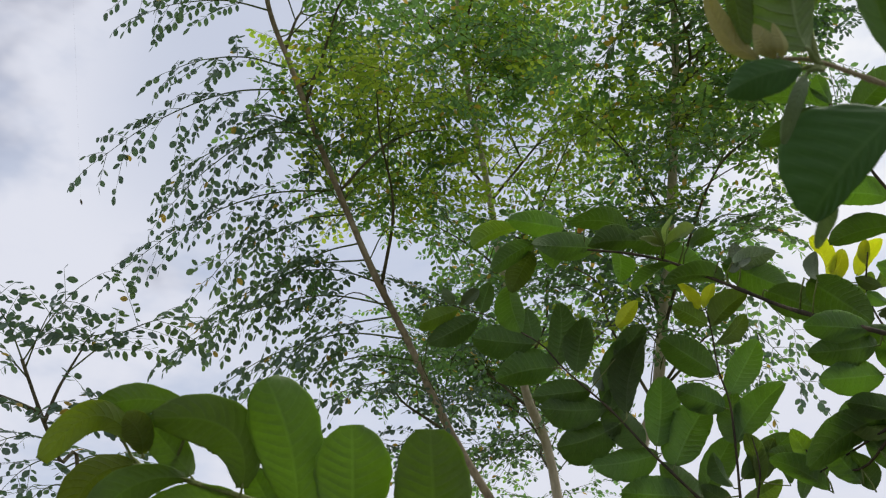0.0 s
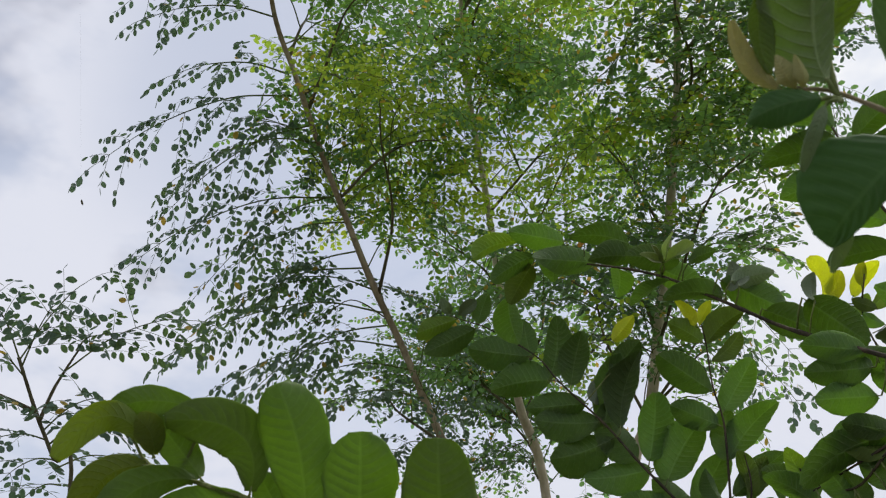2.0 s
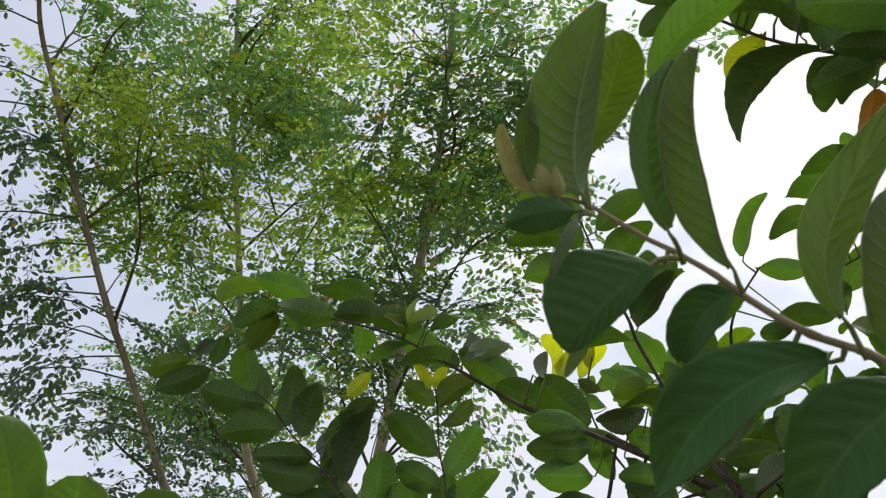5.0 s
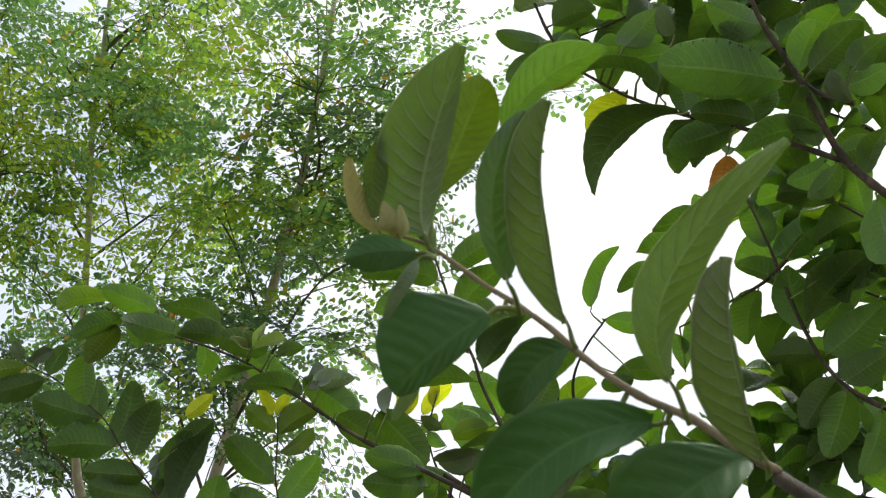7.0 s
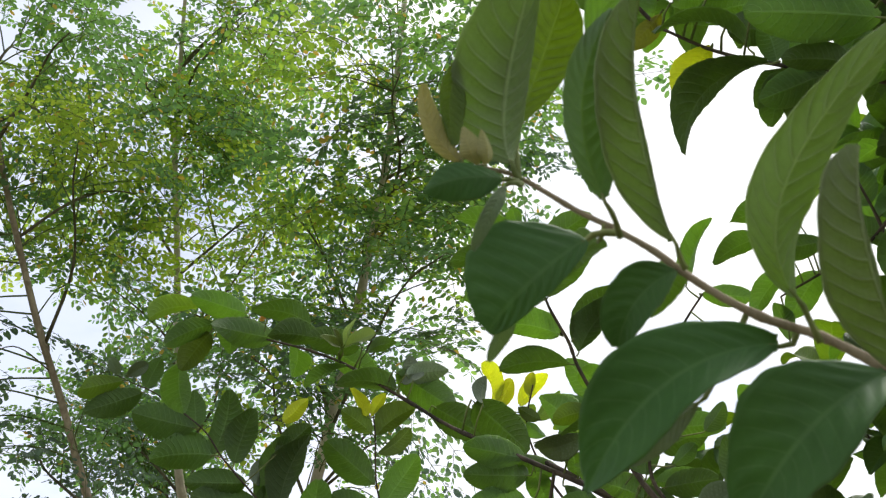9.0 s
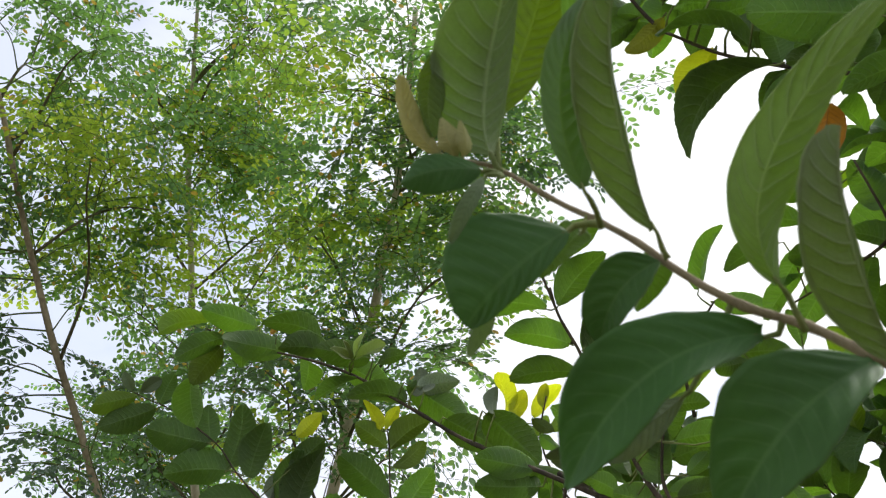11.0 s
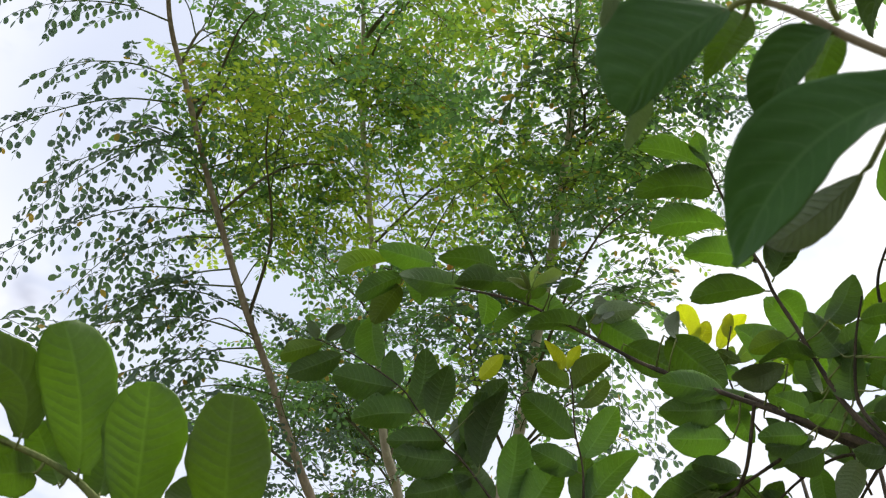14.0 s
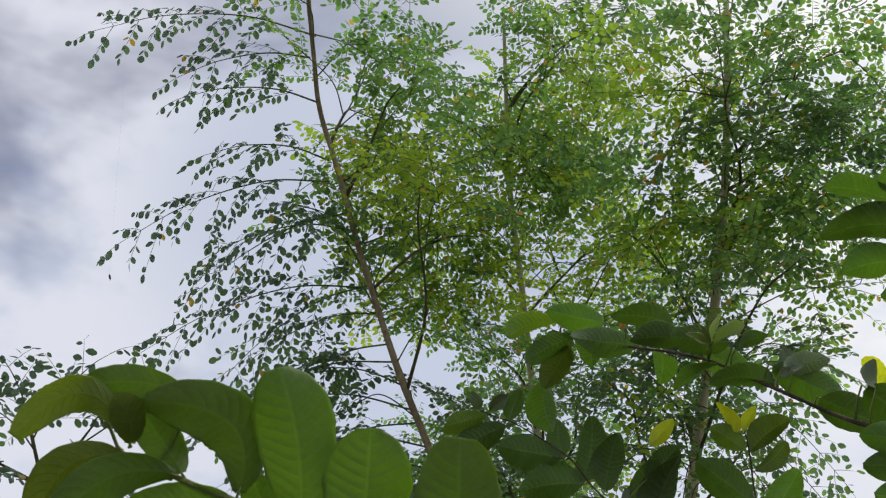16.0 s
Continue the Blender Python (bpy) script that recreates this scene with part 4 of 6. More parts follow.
# ribbed shoot with yellow tips
twig_y_1 = stem(guava, 1.3, 3, [(0.548, 2.268, 2.665), (0.557, 2.280, 2.625), (0.569, 2.308, 2.541), (0.587, 2.322, 2.471), (0.594, 2.351, 2.378), (0.597, 2.382, 2.270)])
twig_y_2 = stem(guava, 1.2, 2.5, [(0.621, 2.319, 2.402), (0.632, 2.332, 2.335), (0.623, 2.362, 2.263)])
leaf(twig_y_1, (0.540, 2.276, 2.662), (0.492, 2.257, 2.720), (0.60, 0.47, 0.65), 0.034, 0.05, yellow, root=(0.548, 2.269, 2.662))
leaf(twig_y_1, (0.543, 2.274, 2.661), (0.567, 2.243, 2.709), (-0.14, 0.79, 0.59), 0.027, 0.05, yellow, root=(0.549, 2.269, 2.661))
leaf(twig_y_1, (0.555, 2.281, 2.627), (0.481, 2.275, 2.671), (0.20, 0.87, 0.44), 0.053, 0.1, light)
leaf(twig_y_1, (0.555, 2.283, 2.623), (0.630, 2.234, 2.680), (0.23, 0.87, 0.44), 0.055, 0.1, light)
leaf(twig_y_1, (0.564, 2.291, 2.588), (0.624, 2.250, 2.640), (0.23, 0.87, 0.43), 0.055, 0.1, light)
leaf(twig_y_1, (0.574, 2.311, 2.526), (0.458, 2.299, 2.608), (0.20, 0.89, 0.41), 0.075, 0.12, green)
leaf(twig_y_1, (0.585, 2.318, 2.485), (0.645, 2.257, 2.583), (0.24, 0.89, 0.40), 0.065, 0.12, green)
leaf(twig_y_1, (0.584, 2.328, 2.461), (0.483, 2.332, 2.507), (0.21, 0.90, 0.38), 0.072, 0.12, green, root=(0.588, 2.325, 2.460))
leaf(twig_y_1, (0.591, 2.350, 2.387), (0.691, 2.277, 2.497), (-0.06, 0.81, 0.58), 0.073, 0.12, green)
leaf(twig_y_1, (0.593, 2.347, 2.389), (0.598, 2.332, 2.506), (0.23, 0.97, 0.12), 0.062, 0.1, green)
leaf(twig_y_1, (0.527, 2.428, 2.307), (0.596, 2.371, 2.420), (0.22, 0.92, 0.33), 0.068, 0.12, green, root=(0.596, 2.375, 2.293))
leaf(twig_y_1, (0.598, 2.366, 2.321), (0.700, 2.309, 2.400), (-0.14, 0.71, 0.69), 0.062, 0.1, green)
leaf(twig_y_1, (0.587, 2.378, 2.310), (0.549, 2.362, 2.382), (0.22, 0.92, 0.33), 0.057, 0.1, green, root=(0.596, 2.371, 2.308))
leaf(twig_y_2, (0.627, 2.350, 2.292), (0.607, 2.315, 2.403), (0.24, 0.91, 0.33), 0.054, 0.1, light)
leaf(twig_y_2, (0.631, 2.339, 2.314), (0.666, 2.321, 2.396), (0.17, 0.98, 0.14), 0.049, 0.1, light)
leaf(twig_y_2, (0.680, 2.302, 2.289), (0.658, 2.305, 2.360), (0.36, 0.93, 0.07), 0.049, 0.1, green, root=(0.629, 2.341, 2.312))
leaf(twig_y_2, (0.719, 2.256, 2.316), (0.638, 2.269, 2.345), (0.27, 0.90, 0.33), 0.053, 0.1, green)
leaf(twig_y_1, (0.596, 2.380, 2.281), (0.678, 2.346, 2.316), (0.25, 0.92, 0.31), 0.057, 0.1, light)
leaf(twig_y_1, (0.586, 2.389, 2.278), (0.522, 2.390, 2.320), (0.21, 0.93, 0.31), 0.050, 0.1, green, root=(0.597, 2.381, 2.276))
leaf(twig_y_2, (0.696, 2.298, 2.253), (0.736, 2.281, 2.328), (0.18, 0.98, 0.12), 0.053, 0.1, green)
# shoots at the lower end of the branch
twig_e_1 = stem(guava, 1.5, 4, [(0.502, 1.211, 2.344), (0.516, 1.221, 2.311), (0.540, 1.222, 2.266), (0.553, 1.227, 2.235), (0.575, 1.224, 2.187), (0.595, 1.219, 2.135), (0.615, 1.206, 2.082), (0.643, 1.170, 2.020), (0.665, 1.119, 1.981)])
twig_e_2 = stem(guava, 1.3, 2.5, [(0.710, 1.038, 2.055), (0.683, 1.066, 2.038), (0.661, 1.101, 2.024), (0.649, 1.151, 2.015)])
twig_e_3 = stem(guava, 1.2, 2.5, [(0.611, 1.131, 2.182), (0.613, 1.165, 2.141), (0.620, 1.191, 2.083), (0.639, 1.173, 2.031)])
leaf(twig_e_1, (0.508, 1.225, 2.320), (0.415, 1.257, 2.324), (0.16, 0.35, 0.92), 0.043, 0.12, green, root=(0.512, 1.218, 2.319))
leaf(twig_e_1, (0.535, 1.224, 2.273), (0.453, 1.248, 2.288), (0.28, 0.44, 0.85), 0.038, 0.12, green)
leaf(twig_e_1, (0.550, 1.229, 2.238), (0.465, 1.266, 2.236), (0.20, 0.52, 0.83), 0.041, 0.12, green)
leaf(twig_e_1, (0.512, 1.220, 2.319), (0.557, 1.159, 2.373), (0.34, 0.76, 0.56), 0.046, 0.1, green)
leaf(twig_e_1, (0.543, 1.220, 2.264), (0.586, 1.161, 2.319), (0.37, 0.77, 0.53), 0.048, 0.1, green)
leaf(twig_e_1, (0.550, 1.222, 2.246), (0.594, 1.160, 2.307), (0.01, 0.71, 0.71), 0.043, 0.1, green)
leaf(twig_e_1, (0.555, 1.227, 2.232), (0.601, 1.265, 2.216), (-0.14, 0.52, 0.84), 0.042, 0.1, green)
leaf(twig_e_1, (0.571, 1.237, 2.183), (0.530, 1.261, 2.172), (0.36, 0.81, 0.46), 0.033, 0.1, light, root=(0.576, 1.224, 2.186))
leaf(twig_e_1, (0.593, 1.214, 2.146), (0.532, 1.242, 2.147), (0.18, 0.36, 0.91), 0.030, 0.1, green, root=(0.591, 1.220, 2.144))
leaf(twig_e_3, (0.619, 1.160, 2.124), (0.684, 1.122, 2.124), (0.36, 0.63, 0.68), 0.033, 0.14, green, root=(0.614, 1.171, 2.128))
leaf(twig_e_3, (0.627, 1.183, 2.067), (0.682, 1.149, 2.072), (0.45, 0.80, 0.40), 0.034, 0.14, green)
leaf(twig_e_3, (0.612, 1.148, 2.161), (0.654, 1.124, 2.162), (0.44, 0.77, 0.47), 0.028, 0.1, green)
leaf(twig_e_3, (0.643, 1.103, 2.102), (0.658, 1.077, 2.129), (0.46, 0.76, 0.45), 0.027, 0.1, green, root=(0.614, 1.171, 2.128))
leaf(twig_e_2, (0.660, 1.093, 2.038), (0.660, 1.089, 2.094), (0.29, 0.96, 0.07), 0.024, 0.1, green, root=(0.666, 1.092, 2.027))
leaf(twig_e_1, (0.648, 1.157, 2.013), (0.695, 1.135, 2.054), (-0.27, -0.94, -0.21), 0.042, 0.1, pale)
leaf(twig_e_1, (0.598, 1.231, 2.110), (0.583, 1.234, 2.163), (0.53, 0.85, 0.09), 0.040, 0.1, green, root=(0.602, 1.215, 2.116))
leaf(twig_e_1, (0.617, 1.199, 2.085), (0.624, 1.181, 2.157), (0.41, 0.89, 0.18), 0.046, 0.1, green, root=(0.616, 1.205, 2.080))
leaf(twig_e_1, (0.613, 1.216, 2.077), (0.666, 1.219, 2.065), (0.08, 0.85, 0.52), 0.032, 0.1, green, root=(0.615, 1.206, 2.082))
leaf(twig_e_1, (0.605, 1.198, 2.127), (0.652, 1.178, 2.184), (0.20, 0.97, 0.17), 0.042, 0.1, green, root=(0.600, 1.216, 2.120))
leaf(twig_e_3, (0.607, 1.185, 2.135), (0.581, 1.209, 2.203), (0.68, 0.74, -0.00), 0.042, 0.1, green, root=(0.614, 1.170, 2.130))
leaf(twig_e_1, (0.633, 1.188, 2.036), (0.682, 1.165, 2.026), (0.46, 0.81, 0.38), 0.030, 0.1, green, root=(0.634, 1.181, 2.040))
leaf(twig_e_1, (0.619, 1.210, 2.063), (0.582, 1.248, 2.095), (0.79, 0.59, 0.17), 0.035, 0.1, green, root=(0.620, 1.199, 2.070))
leaf(twig_e_1, (0.592, 1.253, 2.099), (0.565, 1.286, 2.131), (0.81, 0.59, 0.09), 0.036, 0.1, green, root=(0.603, 1.214, 2.113))
leaf(twig_e_1, (0.593, 1.267, 2.076), (0.552, 1.315, 2.090), (0.76, 0.56, 0.33), 0.033, 0.1, green, root=(0.609, 1.210, 2.097))
leaf(twig_e_1, (0.604, 1.256, 2.052), (0.575, 1.305, 2.053), (0.78, 0.46, 0.43), 0.033, 0.1, green, root=(0.615, 1.206, 2.082))
leaf(twig_e_1, (0.643, 1.171, 2.017), (0.617, 1.212, 2.036), (0.87, 0.45, 0.20), 0.031, 0.1, green)
leaf(twig_e_2, (0.684, 1.068, 2.032), (0.667, 1.094, 2.003), (0.49, 0.78, 0.39), 0.033, 0.1, green, root=(0.681, 1.068, 2.037))
leaf(twig_e_2, (0.692, 1.058, 2.042), (0.724, 1.057, 2.002), (0.52, 0.76, 0.39), 0.036, 0.1, green)
leaf(twig_e_2, (0.710, 1.038, 2.055), (0.725, 1.011, 2.084), (0.53, 0.74, 0.43), 0.033, 0.1, green)
leaf(twig_e_2, (0.674, 1.076, 2.028), (0.706, 1.073, 1.993), (0.51, 0.77, 0.38), 0.036, 0.1, green, root=(0.675, 1.079, 2.033))
leaf(twig_e_3, (0.631, 1.158, 2.084), (0.650, 1.136, 2.105), (0.45, 0.79, 0.42), 0.025, 0.1, green, root=(0.619, 1.186, 2.095))
leaf(twig_e_1, (0.559, 1.267, 2.167), (0.536, 1.313, 2.234), (0.78, 0.61, -0.15), 0.044, 0.1, green, root=(0.579, 1.223, 2.178))
leaf(twig_e_1, (0.594, 1.185, 2.178), (0.630, 1.178, 2.241), (0.17, 0.99, 0.01), 0.035, 0.1, green, root=(0.582, 1.222, 2.170))
# upper twigs of the crown
twig_u_1 = stem(guava, 1.8, 3.5, [(0.458, 0.509, 2.200), (0.469, 0.513, 2.179), (0.491, 0.512, 2.134), (0.517, 0.514, 2.074), (0.528, 0.505, 2.044), (0.547, 0.490, 2.011), (0.580, 0.481, 1.981)])
twig_u_2 = stem(guava, 1.3, 2.2, [(0.393, 0.664, 2.231), (0.429, 0.644, 2.197), (0.463, 0.613, 2.164), (0.484, 0.581, 2.135), (0.507, 0.542, 2.094), (0.520, 0.515, 2.064)])
twig_u_3 = stem(guava, 1.2, 2, [(0.491, 0.512, 2.134), (0.501, 0.503, 2.113), (0.511, 0.483, 2.090)])
twig_u_4 = stem(guava, 1.2, 2, [(0.348, 0.656, 2.287), (0.367, 0.664, 2.261), (0.394, 0.665, 2.229)])
leaf(twig_u_2, (0.463, 0.610, 2.165), (0.409, 0.681, 2.114), (-0.36, 0.35, 0.87), 0.045, 0.22, green)
leaf(twig_u_2, (0.449, 0.622, 2.180), (0.377, 0.646, 2.203), (0.22, -0.21, 0.95), 0.035, 0.2, green, root=(0.449, 0.625, 2.177))
leaf(twig_u_2, (0.462, 0.613, 2.165), (0.452, 0.608, 2.208), (0.63, 0.73, 0.25), 0.030, 0.1, green)
leaf(twig_u_2, (0.426, 0.641, 2.202), (0.415, 0.688, 2.177), (0.46, 0.49, 0.74), 0.033, 0.1, yellow, root=(0.426, 0.645, 2.199))
leaf(twig_u_4, (0.391, 0.652, 2.240), (0.364, 0.679, 2.214), (0.25, 0.78, 0.57), 0.022, 0.1, yellow, root=(0.387, 0.665, 2.237))
leaf(twig_u_2, (0.484, 0.580, 2.134), (0.443, 0.619, 2.127), (0.48, 0.61, 0.63), 0.030, 0.12, green)
leaf(twig_u_1, (0.491, 0.518, 2.132), (0.404, 0.564, 2.156), (0.46, 0.49, 0.74), 0.045, 0.14, green, root=(0.492, 0.512, 2.132))
leaf(twig_u_2, (0.490, 0.561, 2.126), (0.445, 0.585, 2.138), (0.40, 0.32, 0.86), 0.023, 0.12, green, root=(0.492, 0.567, 2.121))
leaf(twig_u_1, (0.511, 0.512, 2.089), (0.464, 0.557, 2.087), (0.23, 0.27, 0.93), 0.028, 0.14, green)
leaf(twig_u_2, (0.486, 0.599, 2.123), (0.485, 0.632, 2.090), (0.50, 0.62, 0.60), 0.028, 0.1, orange, root=(0.482, 0.584, 2.138))
leaf(twig_u_1, (0.491, 0.512, 2.133), (0.491, 0.479, 2.160), (0.53, 0.52, 0.67), 0.030, 0.1, green)
leaf(twig_u_3, (0.494, 0.503, 2.129), (0.511, 0.458, 2.149), (0.54, 0.51, 0.67), 0.034, 0.1, green, root=(0.495, 0.509, 2.127))
leaf(twig_u_2, (0.513, 0.527, 2.081), (0.490, 0.506, 2.119), (0.55, 0.55, 0.63), 0.027, 0.1, green)
leaf(twig_u_3, (0.502, 0.505, 2.110), (0.509, 0.477, 2.128), (0.55, 0.53, 0.65), 0.023, 0.1, green)
leaf(twig_u_3, (0.511, 0.483, 2.090), (0.491, 0.478, 2.111), (-0.56, -0.53, -0.64), 0.022, 0.1, pale)
leaf(twig_u_2, (0.520, 0.515, 2.064), (0.509, 0.544, 2.046), (0.57, 0.58, 0.59), 0.027, 0.1, green)
leaf(twig_u_1, (0.518, 0.516, 2.070), (0.542, 0.491, 2.070), (0.58, 0.55, 0.60), 0.022, 0.1, green)
leaf(twig_u_2, (0.465, 0.611, 2.161), (0.468, 0.659, 2.159), (0.55, -0.00, 0.84), 0.023, 0.1, green)
leaf(twig_u_2, (0.471, 0.605, 2.153), (0.479, 0.658, 2.141), (-0.14, 0.23, 0.96), 0.024, 0.1, green)
leaf(twig_u_2, (0.484, 0.582, 2.133), (0.480, 0.636, 2.132), (0.19, 0.05, 0.98), 0.024, 0.1, green)
leaf(twig_u_2, (0.474, 0.594, 2.151), (0.476, 0.594, 2.210), (0.61, 0.79, -0.03), 0.034, 0.1, green)
leaf(twig_u_2, (0.485, 0.575, 2.134), (0.508, 0.566, 2.186), (0.31, 0.95, 0.03), 0.033, 0.1, green)
leaf(twig_u_1, (0.478, 0.515, 2.161), (0.452, 0.544, 2.200), (0.88, 0.31, 0.35), 0.028, 0.1, green)
leaf(twig_u_1, (0.470, 0.511, 2.177), (0.441, 0.540, 2.217), (0.87, 0.32, 0.39), 0.028, 0.1, green)
leaf(twig_u_4, (0.369, 0.668, 2.257), (0.323, 0.682, 2.266), (0.33, 0.63, 0.70), 0.022, 0.1, green)
leaf(twig_u_4, (0.381, 0.666, 2.244), (0.357, 0.673, 2.250), (0.36, 0.63, 0.69), 0.021, 0.1, green)
leaf(twig_u_4, (0.377, 0.668, 2.248), (0.342, 0.703, 2.233), (0.35, 0.64, 0.68), 0.023, 0.1, green)
leaf(twig_u_4, (0.391, 0.665, 2.232), (0.366, 0.695, 2.247), (0.74, 0.34, 0.57), 0.019, 0.1, green)
leaf(twig_u_2, (0.394, 0.644, 2.241), (0.432, 0.641, 2.252), (-0.11, 0.76, 0.64), 0.020, 0.1, green, root=(0.394, 0.663, 2.230))
leaf(twig_u_4, (0.364, 0.658, 2.268), (0.402, 0.643, 2.290), (0.01, 0.83, 0.56), 0.026, 0.1, green, root=(0.362, 0.662, 2.268))
leaf(twig_u_2, (0.408, 0.642, 2.225), (0.463, 0.620, 2.240), (-0.09, 0.40, 0.91), 0.027, 0.1, green, root=(0.408, 0.655, 2.217))
leaf(twig_u_2, (0.413, 0.622, 2.229), (0.440, 0.605, 2.271), (0.15, 0.94, 0.30), 0.030, 0.1, green, root=(0.413, 0.652, 2.212))
leaf(twig_u_2, (0.429, 0.625, 2.206), (0.494, 0.628, 2.220), (-0.21, 0.26, 0.94), 0.029, 0.1, green, root=(0.432, 0.641, 2.194))
leaf(twig_u_2, (0.437, 0.583, 2.217), (0.421, 0.571, 2.237), (-0.43, -0.57, -0.70), 0.015, 0.1, pale, root=(0.444, 0.629, 2.182))
leaf(twig_u_1, (0.528, 0.505, 2.044), (0.529, 0.475, 2.069), (0.59, 0.54, 0.60), 0.027, 0.1, green)
leaf(twig_u_3, (0.505, 0.484, 2.105), (0.537, 0.465, 2.123), (0.22, 0.83, 0.50), 0.027, 0.1, green, root=(0.507, 0.491, 2.100))
leaf(twig_u_3, (0.503, 0.469, 2.108), (0.525, 0.451, 2.134), (0.31, 0.88, 0.35), 0.027, 0.1, green, root=(0.509, 0.487, 2.095))
leaf(twig_u_1, (0.485, 0.522, 2.145), (0.494, 0.582, 2.163), (0.65, -0.30, 0.70), 0.028, 0.1, green, root=(0.485, 0.512, 2.146))
leaf(twig_u_2, (0.517, 0.527, 2.072), (0.526, 0.582, 2.094), (0.76, -0.34, 0.55), 0.027, 0.1, green)
leaf(twig_u_2, (0.502, 0.534, 2.105), (0.520, 0.590, 2.119), (0.54, -0.36, 0.76), 0.028, 0.1, green, root=(0.505, 0.545, 2.097))
leaf(twig_u_1, (0.533, 0.503, 2.030), (0.526, 0.485, 1.964), (0.80, 0.56, -0.23), 0.035, 0.1, green, root=(0.535, 0.499, 2.032))
# twigs inside the crown
twig_w_1 = stem(guava, 1.2, 2.5, [(0.715, 1.184, 2.346), (0.707, 1.231, 2.322), (0.704, 1.262, 2.285), (0.722, 1.284, 2.232)])
twig_w_2 = stem(guava, 1.4, 3, [(0.767, 0.927, 2.388), (0.792, 0.930, 2.323), (0.823, 0.932, 2.223), (0.844, 0.909, 2.144), (0.872, 0.845, 2.073)])
twig_w_3 = stem(guava, 1.2, 2.5, [(0.767, 1.093, 2.297), (0.786, 1.022, 2.295), (0.798, 0.958, 2.293), (0.801, 0.915, 2.300)])
leaf(twig_w_2, (0.763, 0.977, 2.376), (0.694, 1.024, 2.381), (0.25, 0.28, 0.93), 0.037, 0.14, green, root=(0.772, 0.928, 2.377))
leaf(twig_w_3, (0.757, 1.024, 2.365), (0.693, 1.064, 2.372), (0.24, 0.23, 0.94), 0.034, 0.14, green, root=(0.783, 1.032, 2.295))
leaf(twig_w_1, (0.701, 1.199, 2.363), (0.714, 1.137, 2.434), (-0.25, 0.71, 0.66), 0.042, 0.08, green, root=(0.713, 1.191, 2.343))
leaf(twig_w_3, (0.748, 1.062, 2.362), (0.693, 1.114, 2.343), (0.17, 0.49, 0.86), 0.034, 0.14, green, root=(0.773, 1.071, 2.296))
leaf(twig_w_1, (0.712, 1.188, 2.348), (0.771, 1.159, 2.336), (0.46, 0.72, 0.51), 0.030, 0.14, green, root=(0.714, 1.187, 2.345))
leaf(twig_w_3, (0.768, 1.055, 2.321), (0.737, 1.109, 2.277), (0.09, 0.66, 0.74), 0.033, 0.12, green, root=(0.777, 1.058, 2.296))
leaf(twig_w_3, (0.764, 1.033, 2.345), (0.745, 1.076, 2.307), (0.23, 0.70, 0.67), 0.027, 0.12, green, root=(0.782, 1.039, 2.295))
leaf(twig_w_2, (0.755, 0.994, 2.386), (0.733, 0.981, 2.419), (0.49, 0.65, 0.58), 0.022, 0.1, green, root=(0.768, 0.927, 2.387))
leaf(twig_w_3, (0.779, 1.005, 2.324), (0.735, 1.038, 2.324), (0.51, 0.68, 0.54), 0.032, 0.1, green, root=(0.789, 1.007, 2.295))
leaf(twig_w_1, (0.751, 1.181, 2.264), (0.715, 1.206, 2.260), (0.47, 0.75, 0.47), 0.031, 0.1, green, root=(0.710, 1.210, 2.333))
leaf(twig_w_1, (0.734, 1.207, 2.282), (0.802, 1.166, 2.277), (0.42, 0.61, 0.67), 0.035, 0.12, green, root=(0.706, 1.240, 2.311))
leaf(twig_w_3, (0.781, 1.111, 2.245), (0.759, 1.097, 2.289), (0.50, 0.71, 0.49), 0.030, 0.1, green, root=(0.767, 1.093, 2.297))
leaf(twig_w_2, (0.769, 0.931, 2.382), (0.821, 0.894, 2.407), (0.32, 0.80, 0.50), 0.043, 0.1, green)
leaf(twig_w_2, (0.792, 0.930, 2.323), (0.761, 0.929, 2.387), (0.68, 0.66, 0.33), 0.050, 0.1, green)
leaf(twig_w_2, (0.797, 0.930, 2.308), (0.834, 0.881, 2.360), (0.46, 0.79, 0.41), 0.050, 0.1, green)
leaf(twig_w_2, (0.808, 0.932, 2.273), (0.766, 0.964, 2.313), (0.77, 0.52, 0.37), 0.049, 0.1, green)
leaf(twig_w_2, (0.823, 0.932, 2.223), (0.843, 0.828, 2.266), (0.66, 0.39, 0.64), 0.063, 0.1, green)
leaf(twig_w_2, (0.826, 0.927, 2.214), (0.801, 0.917, 2.293), (0.66, 0.69, 0.30), 0.056, 0.1, green)
leaf(twig_w_2, (0.835, 0.917, 2.182), (0.882, 0.865, 2.231), (0.49, 0.79, 0.36), 0.066, 0.1, green)
leaf(twig_w_2, (0.833, 0.924, 2.185), (0.801, 0.971, 2.201), (0.81, 0.42, 0.41), 0.048, 0.1, green)
leaf(twig_w_2, (0.844, 0.909, 2.144), (0.890, 0.871, 2.178), (0.44, 0.83, 0.33), 0.047, 0.1, green)
leaf(twig_w_2, (0.842, 0.914, 2.153), (0.835, 0.974, 2.117), (0.65, 0.45, 0.61), 0.048, 0.1, green)
leaf(twig_w_2, (0.850, 0.895, 2.118), (0.904, 0.897, 2.083), (0.40, 0.67, 0.63), 0.047, 0.1, green, root=(0.852, 0.891, 2.124))
leaf(twig_w_2, (0.846, 0.905, 2.136), (0.852, 0.964, 2.081), (0.61, 0.50, 0.61), 0.047, 0.1, green)
leaf(twig_w_3, (0.800, 0.880, 2.309), (0.866, 0.848, 2.364), (0.22, 0.93, 0.28), 0.049, 0.1, green, root=(0.801, 0.915, 2.300))
